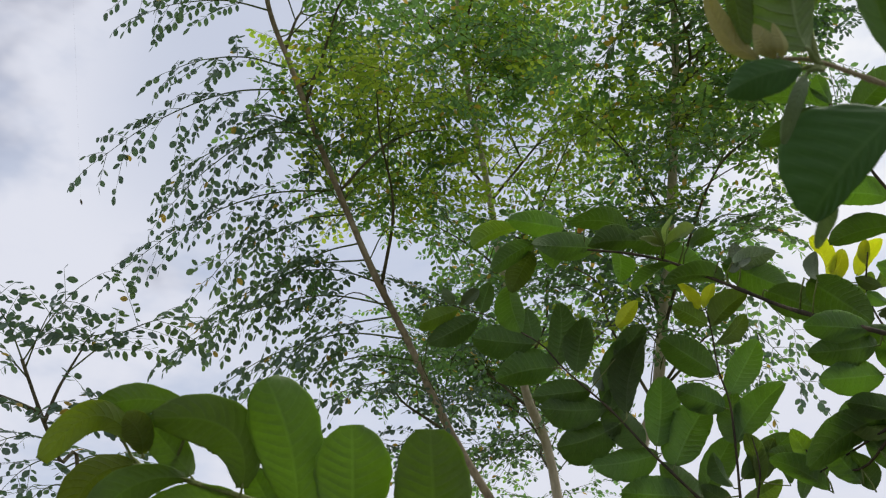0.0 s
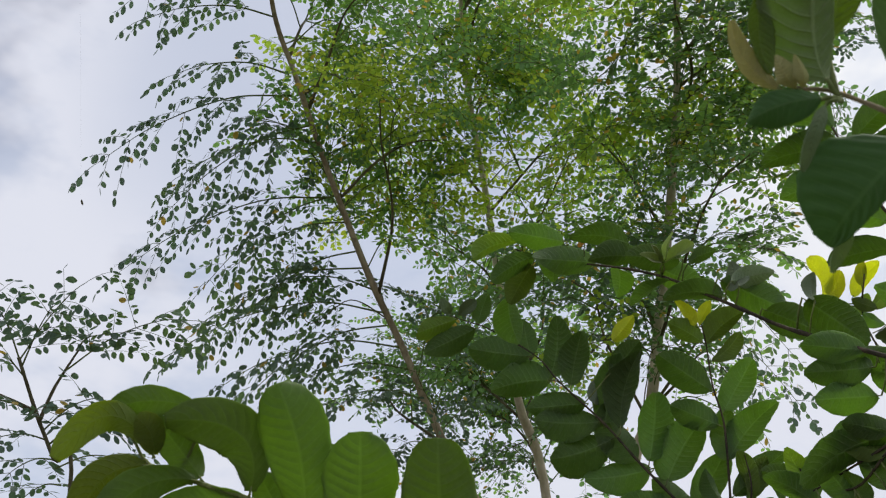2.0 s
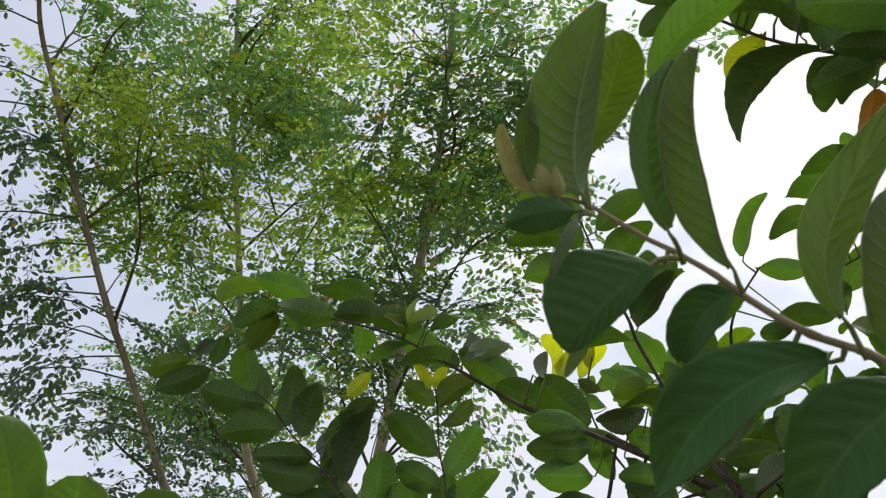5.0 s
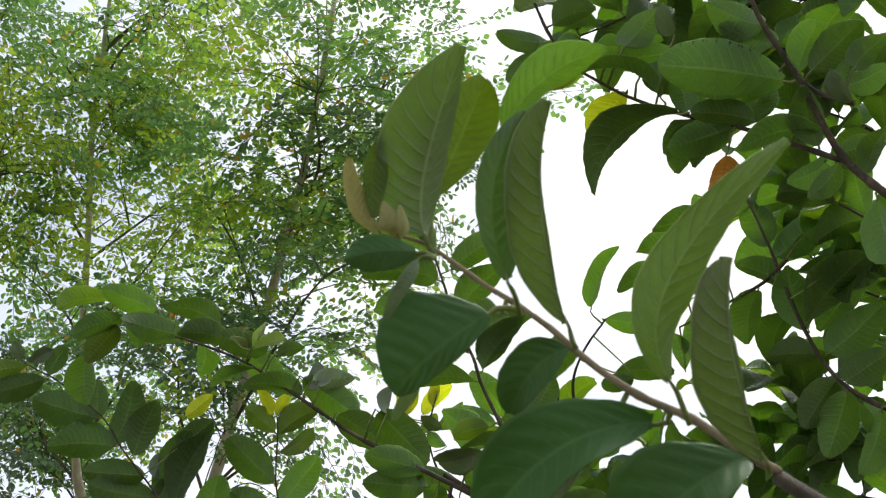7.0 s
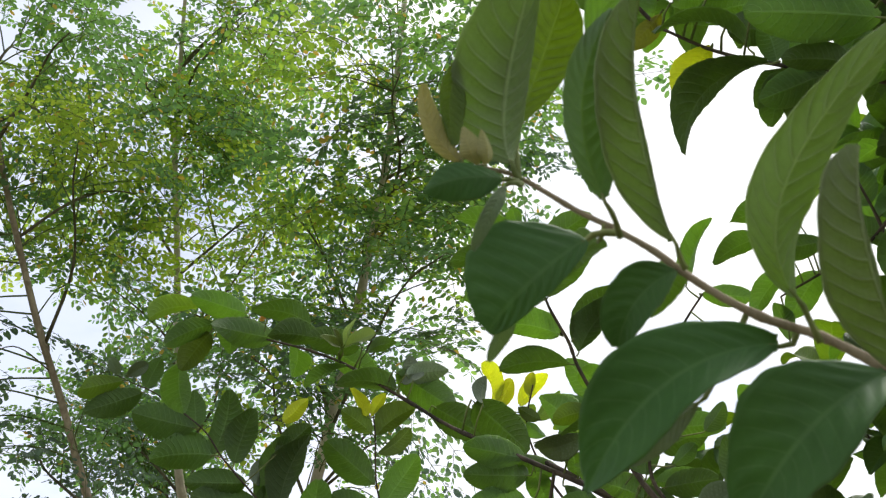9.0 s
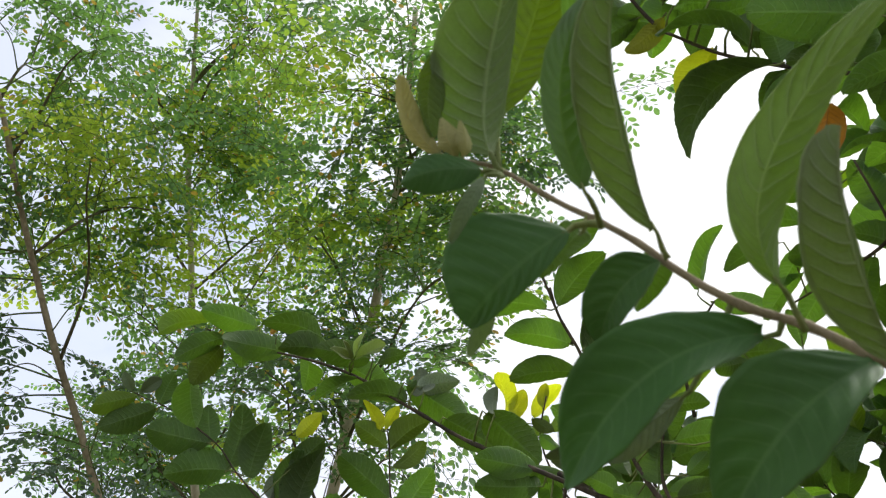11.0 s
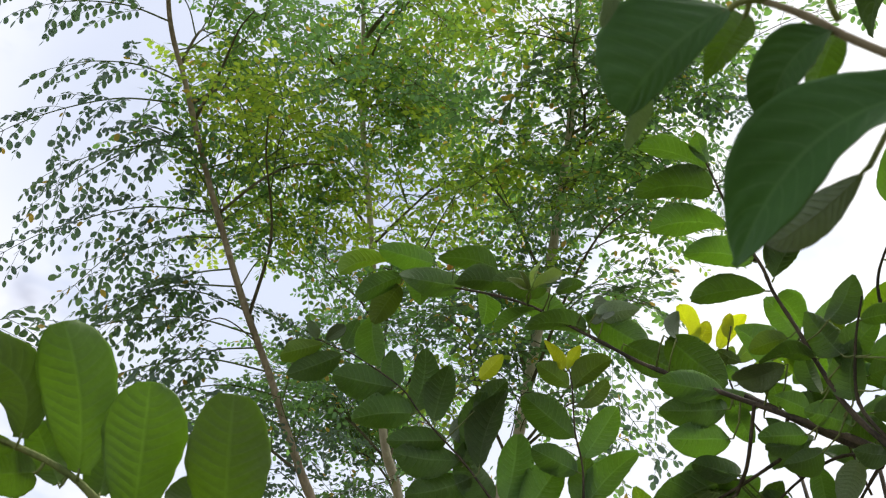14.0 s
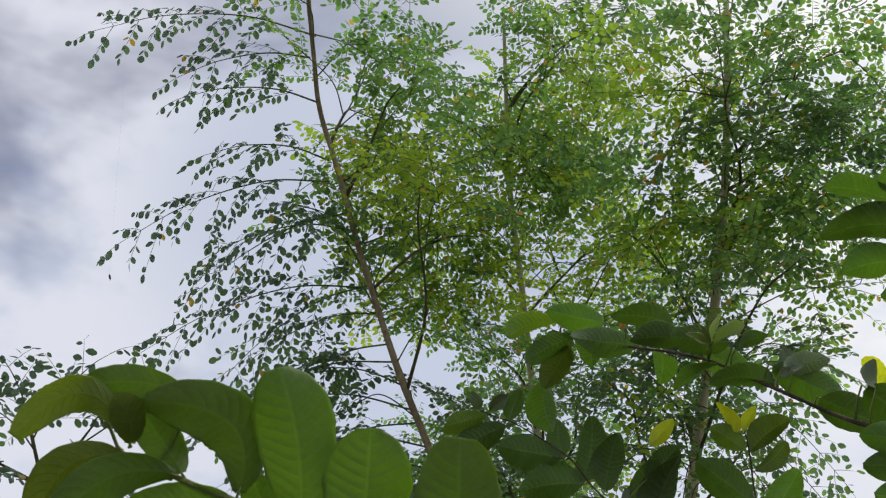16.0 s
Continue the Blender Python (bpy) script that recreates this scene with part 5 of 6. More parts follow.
leaf(twig_w_2, (0.815, 0.892, 2.259), (0.902, 0.842, 2.330), (0.29, 0.91, 0.29), 0.055, 0.1, green, root=(0.812, 0.931, 2.259))
leaf(twig_w_2, (0.854, 0.869, 2.100), (0.860, 0.927, 2.048), (0.63, 0.48, 0.60), 0.046, 0.1, green, root=(0.861, 0.870, 2.101))
leaf(twig_w_3, (0.783, 1.029, 2.298), (0.781, 1.106, 2.274), (0.61, 0.25, 0.75), 0.037, 0.1, green)
leaf(twig_w_3, (0.798, 0.968, 2.291), (0.823, 1.035, 2.255), (0.45, 0.29, 0.85), 0.043, 0.1, green)
# twig close to the eye
twig_c_1 = stem(guava, 0.7, 1.5, [(0.107, 0.309, 1.749), (0.110, 0.307, 1.747), (0.118, 0.301, 1.741), (0.133, 0.293, 1.726), (0.142, 0.287, 1.717), (0.151, 0.280, 1.706), (0.161, 0.274, 1.693), (0.173, 0.266, 1.680), (0.184, 0.256, 1.670), (0.194, 0.246, 1.657), (0.203, 0.243, 1.651)], young_twig)
leaf(twig_c_1, (0.1123, 0.2904, 1.7345), (0.1095, 0.2550, 1.7912), (0.05, 0.85, 0.53), 0.0295, 0, olive, 1, via=(0.1092, 0.2870, 1.7607), root=(0.1150, 0.2914, 1.7317), form=dict(skew=1.15, shape=0.62, left=1.2, right=0.55, fold=(0.3, 0.7), wave=0.02))
leaf(twig_c_1, (0.1154, 0.2959, 1.7556), (0.1224, 0.2657, 1.7902), (0.43, 0.72, 0.55), 0.0219, 0, light, 1, via=(0.1218, 0.2861, 1.7785), root=(0.1144, 0.2922, 1.7327), form=dict(skew=1.35, shape=0.5, left=1.0, right=0.9, fold=(0.4, 0.3), wave=0.02))
leaf(twig_c_1, (0.0952, 0.2861, 1.7751), (0.0941, 0.2922, 1.7411), (0.22, -0.86, -0.46), 0.0092, 0, light, 1, via=(0.0924, 0.2914, 1.7585), form=dict(skew=1.1, shape=0.5, left=1.0, right=1.0, fold=(0.4, 0.4), wave=0.01))
leaf(twig_c_1, (0.0988, 0.2929, 1.7348), (0.0827, 0.2866, 1.7581), (0.72, 0.49, 0.49), 0.0084, 0, buff, 1, via=(0.0878, 0.2930, 1.7459), root=(0.1014, 0.2925, 1.7340), form=dict(skew=1.1, shape=0.5, left=1.1, right=0.7, fold=(0.5, 0.9), wave=0.02))
leaf(twig_c_1, (0.1017, 0.2919, 1.7346), (0.0952, 0.2866, 1.7439), (0.56, 0.63, 0.54), 0.0083, 0, buff, 1, via=(0.0975, 0.2871, 1.7359), form=dict(skew=1.0, shape=0.6, left=1.0, right=0.8, fold=(0.5, 0.9), wave=0.02))
leaf(twig_c_1, (0.1024, 0.2899, 1.7334), (0.1004, 0.2853, 1.7431), (-0.00, 0.85, 0.52), 0.0057, 0, buff, 1, via=(0.1023, 0.2857, 1.7353), form=dict(skew=1.0, shape=0.6, left=1.0, right=0.8, fold=(0.5, 0.9), wave=0.02))
leaf(twig_c_1, (0.1094, 0.2881, 1.7287), (0.0849, 0.2923, 1.7217), (-0.35, -0.91, -0.23), 0.0129, 0, bluish, 1, via=(0.0947, 0.2857, 1.7240), root=(0.1149, 0.2905, 1.7296), form=dict(skew=0.95, shape=0.5, left=1.0, right=1.0, fold=(-0.35, -0.35), wave=0.02))
leaf(twig_c_1, (0.1091, 0.2874, 1.7264), (0.0991, 0.2909, 1.7026), (0.17, -0.94, -0.29), 0.0056, 0, pale, 1, via=(0.1027, 0.2847, 1.7127), root=(0.1149, 0.2905, 1.7296), form=dict(skew=1.0, shape=0.5, left=1.0, right=0.8, fold=(0.2, 0.2), wave=0.02))
leaf(twig_c_1, (0.1341, 0.2844, 1.7114), (0.1073, 0.3025, 1.6836), (-0.24, -0.92, -0.32), 0.0364, 0, bluish, 1, via=(0.1159, 0.2874, 1.6937), root=(0.1404, 0.2812, 1.7111), form=dict(skew=0.95, shape=0.42, left=1.2, right=0.33, fold=(-0.35, 0.15), wave=0.015))
leaf(twig_c_1, (0.1137, 0.2977, 1.6912), (0.1105, 0.3112, 1.6793), (0.33, -0.84, -0.43), 0.0056, 0, pale, 1, via=(0.1120, 0.3033, 1.6854), form=dict(skew=1.0, shape=0.6, left=1.0, right=1.0, fold=(0.2, 0.5), wave=0.02))
leaf(twig_c_1, (0.1331, 0.2699, 1.7096), (0.1203, 0.2329, 1.7491), (0.60, 0.60, 0.53), 0.0170, 0, glossgreen, 1, via=(0.1198, 0.2556, 1.7313), root=(0.1387, 0.2765, 1.7059), form=dict(skew=1.0, shape=0.55, left=0.8, right=1.1, fold=(0.5, 0.5), wave=0.02))
leaf(twig_c_1, (0.1502, 0.2648, 1.6939), (0.1222, 0.2209, 1.7442), (-0.00, 0.85, 0.52), 0.0185, 0, olive, 1, via=(0.1305, 0.2443, 1.7212), root=(0.1525, 0.2664, 1.6916), form=dict(skew=1.05, shape=0.55, left=1.15, right=0.22, fold=(0.35, 1.2), wave=0.02))
leaf(twig_c_1, (0.157, 0.276, 1.699), (0.144, 0.295, 1.681), (-0.75, -0.64, -0.18), 0.017, 0.1, bluish, 1, via=(0.146, 0.283, 1.691))
leaf(twig_c_1, (0.180, 0.263, 1.671), (0.132, 0.297, 1.636), (-0.60, -0.79, 0.05), 0.027, 0.1, bluish, 1, via=(0.147, 0.271, 1.659), root=(0.180, 0.260, 1.674))
leaf(twig_c_1, (0.166, 0.288, 1.665), (0.147, 0.311, 1.653), (0.52, 0.69, 0.50), 0.011, 0.1, pale, 1, via=(0.158, 0.305, 1.660), root=(0.171, 0.267, 1.683))
leaf(twig_c_1, (0.197, 0.245, 1.657), (0.164, 0.274, 1.621), (-0.72, -0.69, 0.08), 0.031, 0.1, bluish, 1, via=(0.173, 0.252, 1.640))
leaf(twig_c_1, (0.1762, 0.2504, 1.6746), (0.1783, 0.1875, 1.7224), (0.20, 0.81, 0.55), 0.0181, 0, olive, 1, via=(0.1609, 0.2276, 1.6943), root=(0.1821, 0.2540, 1.6666), form=dict(skew=1.0, shape=0.6, left=0.8, right=1.0, fold=(0.6, 0.5), wave=0.025))
leaf(twig_c_1, (0.1962, 0.2391, 1.6484), (0.1682, 0.2068, 1.6927), (-0.05, 0.86, 0.51), 0.0185, 0, olive, 1, via=(0.1733, 0.2185, 1.6684), form=dict(skew=1.0, shape=0.5, left=1.2, right=0.25, fold=(0.35, 0.9), wave=0.02))
leaf(twig_c_1, (0.140, 0.292, 1.716), (0.140, 0.327, 1.722), (0.42, -0.17, 0.89), 0.011, 0.1, green, 1, root=(0.140, 0.288, 1.719))
leaf(twig_c_1, (0.157, 0.276, 1.698), (0.163, 0.309, 1.703), (0.29, -0.20, 0.94), 0.010, 0.1, green, 1)
# leaf behind it
leaf(twig_c_1, (0.119, 0.249, 1.751), (0.142, 0.217, 1.769), (-0.08, 0.43, 0.90), 0.013, 0, green, 1, via=(0.127, 0.232, 1.764))
# shoots below the branch end
twig_b2_1 = stem(guava, 1.0, 2.4, [(0.482, 1.513, 2.033), (0.512, 1.461, 2.043), (0.549, 1.392, 2.055), (0.588, 1.361, 2.079)])
twig_b2_2 = stem(guava, 1.0, 2.2, [(0.465, 1.519, 2.091), (0.485, 1.504, 2.047), (0.521, 1.454, 2.020), (0.551, 1.390, 2.050)])
leaf(twig_b2_1, (0.557, 1.380, 2.065), (0.450, 1.438, 2.014), (0.04, 0.70, 0.71), 0.058, 0.14, green, root=(0.561, 1.383, 2.062))
leaf(twig_b2_2, (0.551, 1.393, 2.044), (0.497, 1.424, 2.074), (0.58, 0.78, 0.23), 0.031, 0.1, light, root=(0.549, 1.394, 2.048))
leaf(twig_b2_2, (0.522, 1.458, 2.000), (0.477, 1.451, 2.061), (0.31, 0.89, 0.33), 0.041, 0.12, green, root=(0.521, 1.454, 2.020))
leaf(twig_b2_2, (0.547, 1.413, 2.002), (0.518, 1.425, 2.059), (0.49, 0.87, 0.07), 0.046, 0.1, green, root=(0.535, 1.423, 2.035))
leaf(twig_b2_1, (0.496, 1.500, 2.004), (0.422, 1.506, 2.052), (0.45, 0.64, 0.62), 0.039, 0.12, green, root=(0.488, 1.502, 2.035))
leaf(twig_b2_2, (0.531, 1.446, 1.987), (0.512, 1.456, 2.043), (0.45, 0.89, 0.01), 0.042, 0.1, green, root=(0.521, 1.454, 2.020))
leaf(twig_b2_1, (0.554, 1.380, 2.068), (0.498, 1.394, 2.084), (0.33, 0.87, 0.36), 0.034, 0.12, green, root=(0.561, 1.383, 2.062))
leaf(twig_b2_1, (0.481, 1.515, 2.027), (0.455, 1.500, 2.091), (0.28, 0.90, 0.34), 0.032, 0.1, light, root=(0.482, 1.513, 2.033))
leaf(twig_b2_1, (0.486, 1.510, 2.018), (0.501, 1.503, 2.085), (0.25, 0.97, 0.05), 0.036, 0.1, green, root=(0.483, 1.511, 2.033))
leaf(twig_b2_2, (0.548, 1.404, 2.026), (0.581, 1.394, 2.075), (0.18, 0.98, 0.07), 0.046, 0.1, green, root=(0.542, 1.408, 2.042))
# bough that carries the branch
stem(guava, 3.6, 8, [(0.566, 1.374, 2.173), (0.616, 1.309, 2.108), (0.653, 1.247, 2.055), (0.682, 1.181, 2.010), (0.698, 1.137, 1.978), (0.760, 1.111, 1.942), (0.804, 1.093, 1.908)])
# top of the inner shoot
twig_e3_1 = stem(guava, 1.2, 2, [(0.478, 1.212, 2.404), (0.494, 1.220, 2.373), (0.518, 1.232, 2.326), (0.539, 1.238, 2.283)])
leaf(twig_e3_1, (0.495, 1.222, 2.370), (0.397, 1.256, 2.372), (0.11, 0.27, 0.96), 0.046, 0.12, green)
leaf(twig_e3_1, (0.483, 1.215, 2.394), (0.395, 1.224, 2.423), (0.33, 0.29, 0.90), 0.041, 0.12, green)
leaf(twig_e3_1, (0.498, 1.209, 2.379), (0.552, 1.154, 2.417), (0.20, 0.68, 0.70), 0.038, 0.12, green, root=(0.491, 1.219, 2.378))
leaf(twig_e3_1, (0.481, 1.211, 2.400), (0.461, 1.192, 2.434), (0.30, 0.74, 0.60), 0.025, 0.1, green)
# leaves round the bough
twig_f_1 = stem(guava, 1.2, 2.4, [(0.579, 1.406, 2.015), (0.599, 1.377, 2.043), (0.628, 1.338, 2.067), (0.657, 1.304, 2.074), (0.682, 1.286, 2.059)])
twig_f_2 = stem(guava, 1.0, 2.2, [(0.657, 1.340, 2.000), (0.670, 1.315, 2.027), (0.682, 1.289, 2.053)])
leaf(twig_f_1, (0.631, 1.333, 2.071), (0.643, 1.349, 2.021), (0.40, 0.84, 0.37), 0.049, 0.12, green)
leaf(twig_f_1, (0.667, 1.297, 2.068), (0.652, 1.328, 2.017), (0.42, 0.83, 0.37), 0.053, 0.1, pale)
leaf(twig_f_1, (0.599, 1.377, 2.041), (0.628, 1.377, 2.010), (0.38, 0.85, 0.35), 0.045, 0.1, green)
leaf(twig_f_1, (0.584, 1.397, 2.027), (0.600, 1.374, 2.064), (0.37, 0.86, 0.36), 0.041, 0.1, green)
leaf(twig_f_1, (0.547, 1.402, 2.084), (0.538, 1.427, 2.033), (0.33, 0.87, 0.37), 0.045, 0.12, green, root=(0.592, 1.386, 2.034))
leaf(twig_f_1, (0.535, 1.410, 2.086), (0.479, 1.448, 2.044), (0.31, 0.88, 0.37), 0.043, 0.12, green, root=(0.588, 1.392, 2.028))
leaf(twig_f_1, (0.532, 1.410, 2.093), (0.497, 1.429, 2.078), (0.31, 0.87, 0.39), 0.030, 0.1, green, root=(0.589, 1.390, 2.030))
leaf(twig_f_2, (0.684, 1.306, 2.011), (0.723, 1.286, 2.009), (0.45, 0.82, 0.35), 0.032, 0.1, green, root=(0.670, 1.315, 2.027))
leaf(twig_f_1, (0.664, 1.275, 2.117), (0.722, 1.243, 2.116), (0.44, 0.79, 0.42), 0.034, 0.12, green, root=(0.658, 1.304, 2.074))
leaf(twig_f_1, (0.665, 1.253, 2.151), (0.716, 1.214, 2.168), (0.44, 0.78, 0.45), 0.037, 0.12, green)
leaf(twig_f_1, (0.680, 1.273, 2.089), (0.722, 1.253, 2.081), (0.45, 0.80, 0.40), 0.035, 0.1, green, root=(0.676, 1.290, 2.062))
leaf(twig_f_1, (0.598, 1.337, 2.122), (0.592, 1.373, 2.077), (0.39, 0.74, 0.54), 0.033, 0.1, green, root=(0.628, 1.338, 2.067))
leaf(twig_f_1, (0.684, 1.284, 2.058), (0.718, 1.271, 2.071), (0.23, 0.92, 0.31), 0.037, 0.1, light)
leaf(twig_f_1, (0.609, 1.368, 2.040), (0.568, 1.410, 2.037), (0.64, 0.66, 0.40), 0.037, 0.1, green, root=(0.605, 1.369, 2.048))
# twig of the sapling
twig_d_1 = stem(sapling, 0.8, 2.4, [(-0.198, 0.678, 1.775), (-0.190, 0.683, 1.763), (-0.180, 0.688, 1.751), (-0.149, 0.690, 1.741), (-0.118, 0.695, 1.733), (-0.090, 0.699, 1.722), (-0.064, 0.705, 1.703)], green_twig)
twig_d_2 = stem(sapling, 1.2, 2.4, [(-0.083, 0.712, 1.689), (-0.054, 0.710, 1.685), (-0.025, 0.706, 1.686), (-0.002, 0.701, 1.689)], green_twig)
stem(sapling, .5, .6, [(-0.182, 0.687, 1.754), (-0.192, 0.688, 1.754), (-0.203, 0.691, 1.753)], green_twig)
leaf(twig_d_1, (-0.178, 0.686, 1.755), (-0.229, 0.660, 1.743), (-0.48, 0.79, 0.38), 0.019, 0.1, yellowg, 2, via=(-0.202, 0.663, 1.772))
leaf(twig_d_1, (-0.179, 0.686, 1.755), (-0.188, 0.667, 1.773), (-0.36, 0.75, 0.56), 0.019, 0.1, yellowg, 2, via=(-0.179, 0.672, 1.765))
leaf(twig_d_1, (-0.149, 0.670, 1.780), (-0.205, 0.666, 1.776), (-0.11, 0.88, 0.47), 0.019, 0.1, soft, 2, via=(-0.182, 0.674, 1.787), root=(-0.162, 0.689, 1.746))
leaf(twig_d_1, (-0.121, 0.695, 1.732), (-0.170, 0.664, 1.770), (-0.24, 0.88, 0.42), 0.033, 0.1, soft, 2, via=(-0.125, 0.673, 1.765))
leaf(twig_d_1, (-0.148, 0.690, 1.742), (-0.179, 0.676, 1.776), (-0.13, 0.95, 0.28), 0.022, 0.1, soft, 2, via=(-0.163, 0.683, 1.760))
leaf(twig_d_1, (-0.178, 0.688, 1.751), (-0.217, 0.692, 1.707), (-0.31, 0.87, 0.37), 0.025, 0.1, yellowg, 2, via=(-0.207, 0.683, 1.739))
leaf(twig_d_1, (-0.148, 0.690, 1.742), (-0.209, 0.687, 1.702), (-0.29, 0.88, 0.37), 0.025, 0.1, soft, 2, via=(-0.182, 0.677, 1.733))
leaf(twig_d_1, (-0.119, 0.695, 1.733), (-0.175, 0.694, 1.726), (-0.07, 0.91, 0.41), 0.018, 0.1, soft, 2, via=(-0.147, 0.694, 1.732))
leaf(twig_d_1, (-0.086, 0.700, 1.718), (-0.105, 0.660, 1.794), (-0.17, 0.89, 0.43), 0.042, 0.1, soft, 2, via=(-0.090, 0.676, 1.757))
leaf(twig_d_1, (-0.054, 0.706, 1.698), (-0.054, 0.669, 1.768), (-0.10, 0.88, 0.46), 0.045, 0.1, soft, 2, via=(-0.053, 0.683, 1.733), root=(-0.064, 0.705, 1.703))
leaf(twig_d_2, (-0.004, 0.699, 1.694), (-0.008, 0.659, 1.761), (-0.04, 0.86, 0.51), 0.044, 0.1, soft, 2, via=(-0.006, 0.671, 1.724), root=(-0.003, 0.701, 1.689))
leaf(twig_d_1, (-0.095, 0.702, 1.716), (-0.117, 0.703, 1.753), (0.07, 1.00, -0.01), 0.022, 0.1, soft, 2, root=(-0.092, 0.699, 1.722))
leaf(twig_d_1, (-0.195, 0.682, 1.766), (-0.198, 0.675, 1.778), (-0.31, 0.85, 0.43), 0.005, 0.1, green, 2)
leaf(twig_d_1, (-0.074, 0.703, 1.711), (-0.072, 0.708, 1.775), (-0.16, 0.98, -0.07), 0.030, 0.1, soft, 2)
leaf(twig_d_1, (-0.108, 0.699, 1.722), (-0.140, 0.714, 1.723), (0.38, 0.82, 0.44), 0.027, 0.1, soft, 2, root=(-0.105, 0.697, 1.728))
leaf(twig_d_2, (-0.029, 0.700, 1.704), (-0.023, 0.710, 1.733), (-0.23, 0.93, -0.28), 0.027, 0.1, soft, 2, root=(-0.028, 0.707, 1.686))


def leafy_twig(parent, points, pairs, size, seed):
    """A twig with leaves in opposite pairs, every pair turned against the last one."""
    rng = random.Random(seed)
    points = [tuple(p) for p in points][::-1]
    line = smooth_line(points, 10)
    twig = stem(parent, 1.0, 1.9, points)
    for k in range(pairs):
        at = int((len(line) - 2) * (k + 0.15) / (pairs - 0.6))
        way = unit(line[at] - line[at + 1])
        level = unit(np.cross(way, (0, 0, 1)))
        high = np.cross(level, way)
        turn = radians(rng.uniform(-25, 25) + (55 if k % 2 else 0))
        out = level * math.cos(turn) + high * math.sin(turn)
        for sgn in (1, -1):
            aim = unit(out * sgn + way * rng.uniform(0.3, 0.9) + np.array([0, 0, rng.uniform(-0.35, 0.25)]))
            length = size * rng.uniform(0.8, 1.15)
            up = unit(np.cross(aim, np.cross((0, 0, 1), aim)) + 0.5 * np.array([rng.uniform(-1, 1), rng.uniform(-1, 1), 0]))
            leaf(twig, tuple(line[at]), tuple(line[at] + aim * length), tuple(up), length * rng.uniform(0.46, 0.54), rng.uniform(0.05, 0.2), light if k == 0 and rng.random() < 0.5 else green)


leafy_twig(guava, [(0.759, 0.638, 2.334), (0.685, 0.676, 2.368), (0.617, 0.709, 2.394)], 6, 0.085, 1)
leafy_twig(guava, [(0.878, 0.783, 2.248), (0.789, 0.814, 2.313), (0.726, 0.844, 2.342)], 6, 0.085, 2)
leafy_twig(guava, [(1.022, 0.934, 2.289), (0.926, 0.981, 2.350), (0.868, 0.981, 2.411)], 6, 0.1, 3)
leafy_twig(guava, [(1.053, 1.020, 2.121), (0.962, 1.069, 2.185), (0.896, 1.080, 2.255)], 7, 0.1, 4)
leafy_twig(guava, [(1.124, 1.101, 2.121), (1.005, 1.189, 2.164), (0.924, 1.230, 2.207)], 7, 0.1, 5)
leafy_twig(guava, [(1.134, 1.252, 2.097), (1.037, 1.288, 2.192), (0.955, 1.282, 2.314)], 7, 0.1, 6)
leafy_twig(guava, [(1.016, 1.345, 2.110), (0.941, 1.355, 2.201), (0.877, 1.362, 2.271)], 6, 0.1, 7)
leafy_twig(guava, [(1.020, 1.457, 2.147), (0.895, 1.496, 2.238), (0.811, 1.516, 2.296)], 6, 0.1, 8)
leafy_twig(guava, [(0.673, 0.540, 2.329), (0.619, 0.589, 2.338), (0.553, 0.625, 2.359)], 6, 0.085, 9)
leafy_twig(guava, [(0.524, 0.665, 2.417), (0.491, 0.721, 2.393), (0.453, 0.759, 2.381)], 5, 0.085, 10)
leafy_twig(guava, [(0.638, 0.633, 2.436), (0.600, 0.701, 2.412), (0.560, 0.745, 2.403)], 6, 0.085, 11)
leafy_twig(guava, [(0.778, 0.623, 2.405), (0.735, 0.676, 2.403), (0.715, 0.719, 2.385)], 5, 0.085, 12)
leafy_twig(guava, [(0.852, 0.729, 2.330), (0.789, 0.751, 2.373), (0.730, 0.774, 2.403)], 6, 0.085, 13)
leafy_twig(guava, [(1.225, 1.133, 2.394), (1.123, 1.120, 2.536), (1.035, 1.115, 2.631)], 7, 0.1, 14)
leafy_twig(guava, [(1.051, 0.976, 2.192), (1.001, 1.051, 2.154), (0.952, 1.099, 2.150)], 6, 0.1, 15)
leafy_twig(guava, [(1.099, 0.991, 2.323), (1.054, 1.050, 2.310), (1.006, 1.111, 2.287)], 6, 0.1, 16)
leafy_twig(guava, [(1.099, 1.204, 2.115), (1.050, 1.204, 2.195), (1.013, 1.184, 2.281)], 6, 0.1, 17)
leafy_twig(guava, [(0.872, 1.439, 2.119), (0.811, 1.434, 2.209), (0.760, 1.416, 2.298)], 6, 0.1, 18)
leafy_twig(guava, [(0.819, 1.579, 2.148), (0.774, 1.561, 2.242), (0.724, 1.555, 2.305)], 5, 0.1, 19)
leafy_twig(guava, [(0.958, 0.848, 2.271), (0.915, 0.880, 2.287), (0.870, 0.895, 2.323)], 6, 0.1, 20)
limb(guava, 'branch', [(0.651, 1.210, 2.037), (0.652, 1.228, 2.026), (0.653, 1.247, 2.055)], 0.003, 0.004, twig_bark, 8)
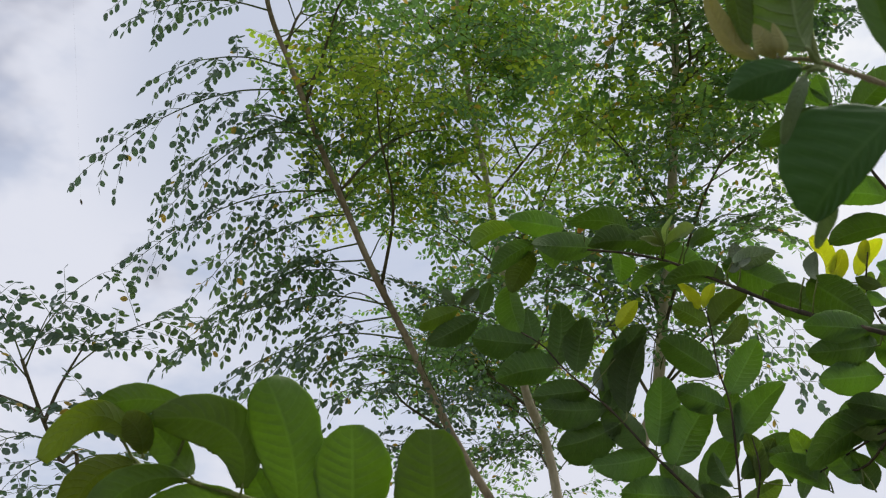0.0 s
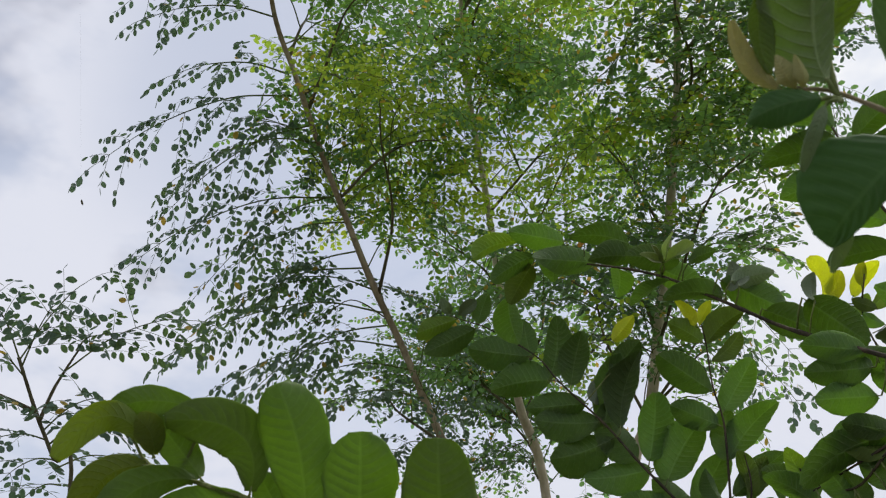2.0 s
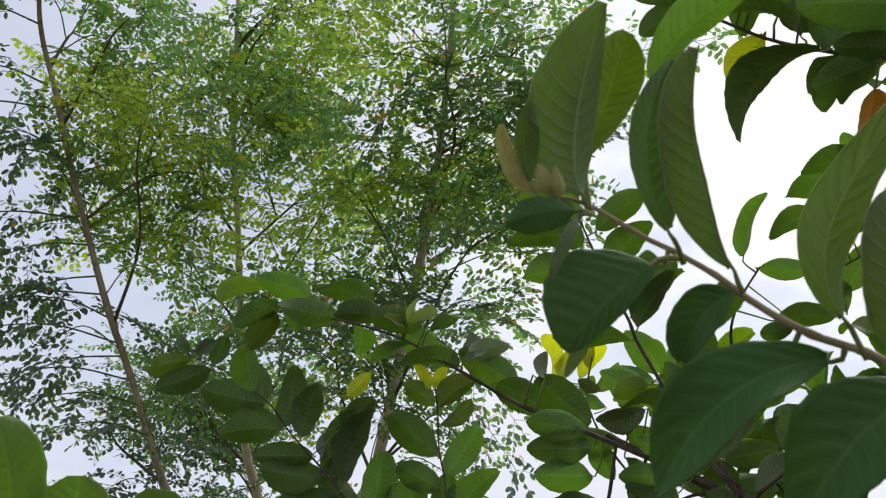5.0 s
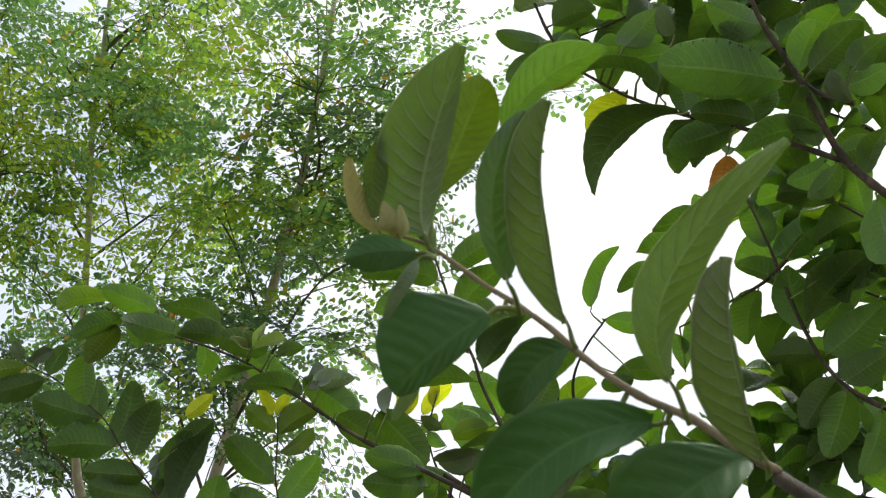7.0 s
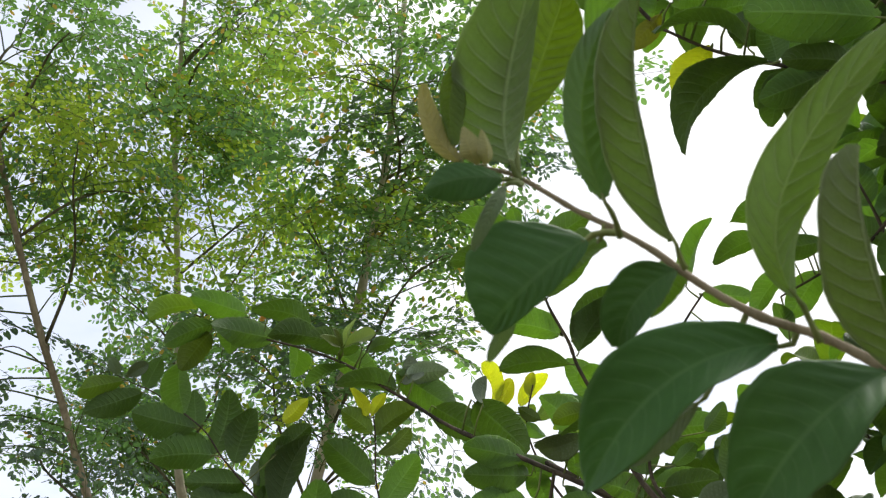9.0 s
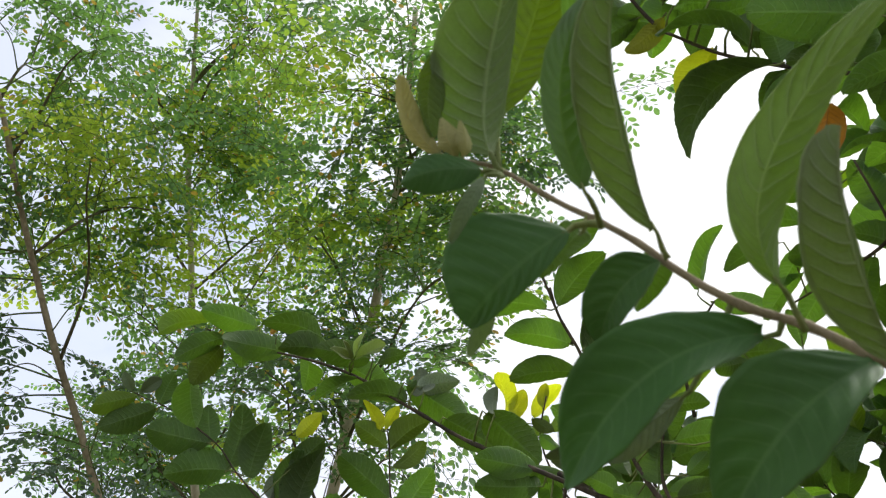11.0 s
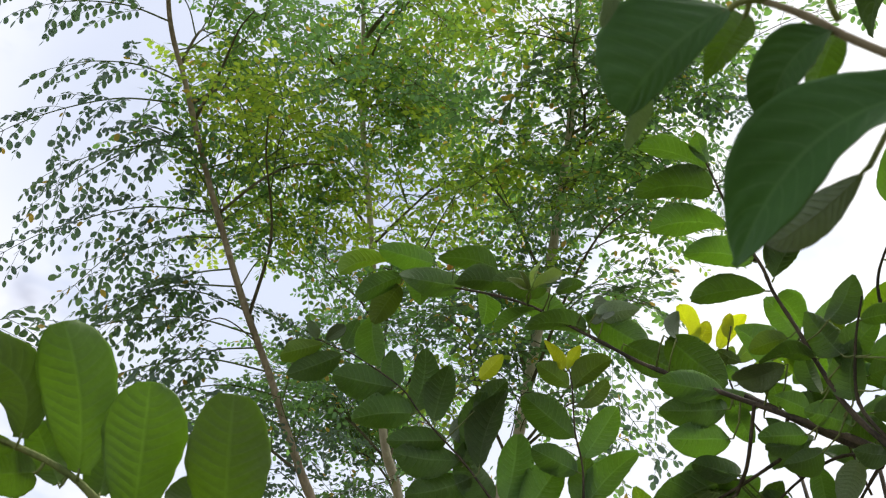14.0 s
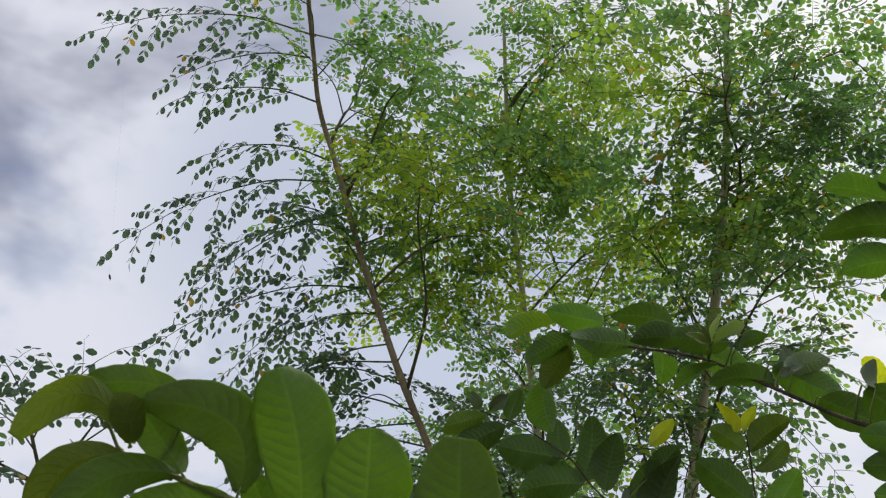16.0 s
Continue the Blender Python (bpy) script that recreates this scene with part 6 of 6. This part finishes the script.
limb(guava, 'branch', [(0.804, 1.093, 1.908), (0.892, 1.347, 1.754), (0.980, 1.600, 1.700)], 0.008, 0.018, twig_bark, 8)
limb(guava, 'branch', [(0.664, 1.118, 1.980), (0.681, 1.128, 1.959), (0.698, 1.137, 1.978)], 0.003, 0.004, twig_bark, 8)
limb(guava, 'branch', [(0.872, 0.845, 2.073), (0.926, 1.223, 1.637), (0.980, 1.600, 1.700)], 0.0028, 0.012, twig_bark, 8)
limb(guava, 'branch', [(0.580, 0.481, 1.981), (0.950, 0.950, 1.950), (0.980, 1.600, 1.700)], 0.0035, 0.014, twig_bark, 8)
limb(guava, 'branch', [(0.203, 0.244, 1.650), (0.207, 0.214, 1.622), (0.244, 0.223, 1.618), (0.550, 0.500, 1.450), (0.800, 0.950, 1.420), (0.980, 1.600, 1.700)], 0.0023, 0.012, twig_bark, 8)
limb(guava, 'branch', [(0.577, 2.422, 2.248), (0.789, 2.041, 1.624), (1.000, 1.660, 1.500)], 0.0028, 0.012, twig_bark, 8)
limb(guava, 'branch', [(0.601, 2.397, 2.275), (0.800, 2.029, 1.637), (1.000, 1.660, 1.500)], 0.0028, 0.012, twig_bark, 8)
limb(guava, 'branch', [(0.809, 1.780, 2.253), (0.904, 1.720, 1.627), (1.000, 1.660, 1.500)], 0.0028, 0.012, twig_bark, 8)
limb(guava, 'branch', [(0.899, 1.702, 2.274), (0.949, 1.681, 1.637), (1.000, 1.660, 1.500)], 0.0028, 0.012, twig_bark, 8)
limb(guava, 'branch', [(0.588, 1.361, 2.079), (0.593, 1.346, 2.085), (0.599, 1.330, 2.130)], 0.0024, 0.0024, twig_bark, 8)
limb(guava, 'branch', [(0.550, 1.389, 2.050), (0.554, 1.359, 2.075), (0.558, 1.330, 2.140)], 0.0024, 0.0024, twig_bark, 8)
limb(guava, 'branch', [(0.653, 1.157, 2.018), (0.650, 1.159, 1.996), (0.646, 1.161, 2.013)], 0.0024, 0.0024, twig_bark, 8)
limb(guava, 'branch', [(0.643, 1.181, 2.034), (0.640, 1.178, 2.012), (0.638, 1.176, 2.030)], 0.0024, 0.0024, twig_bark, 8)
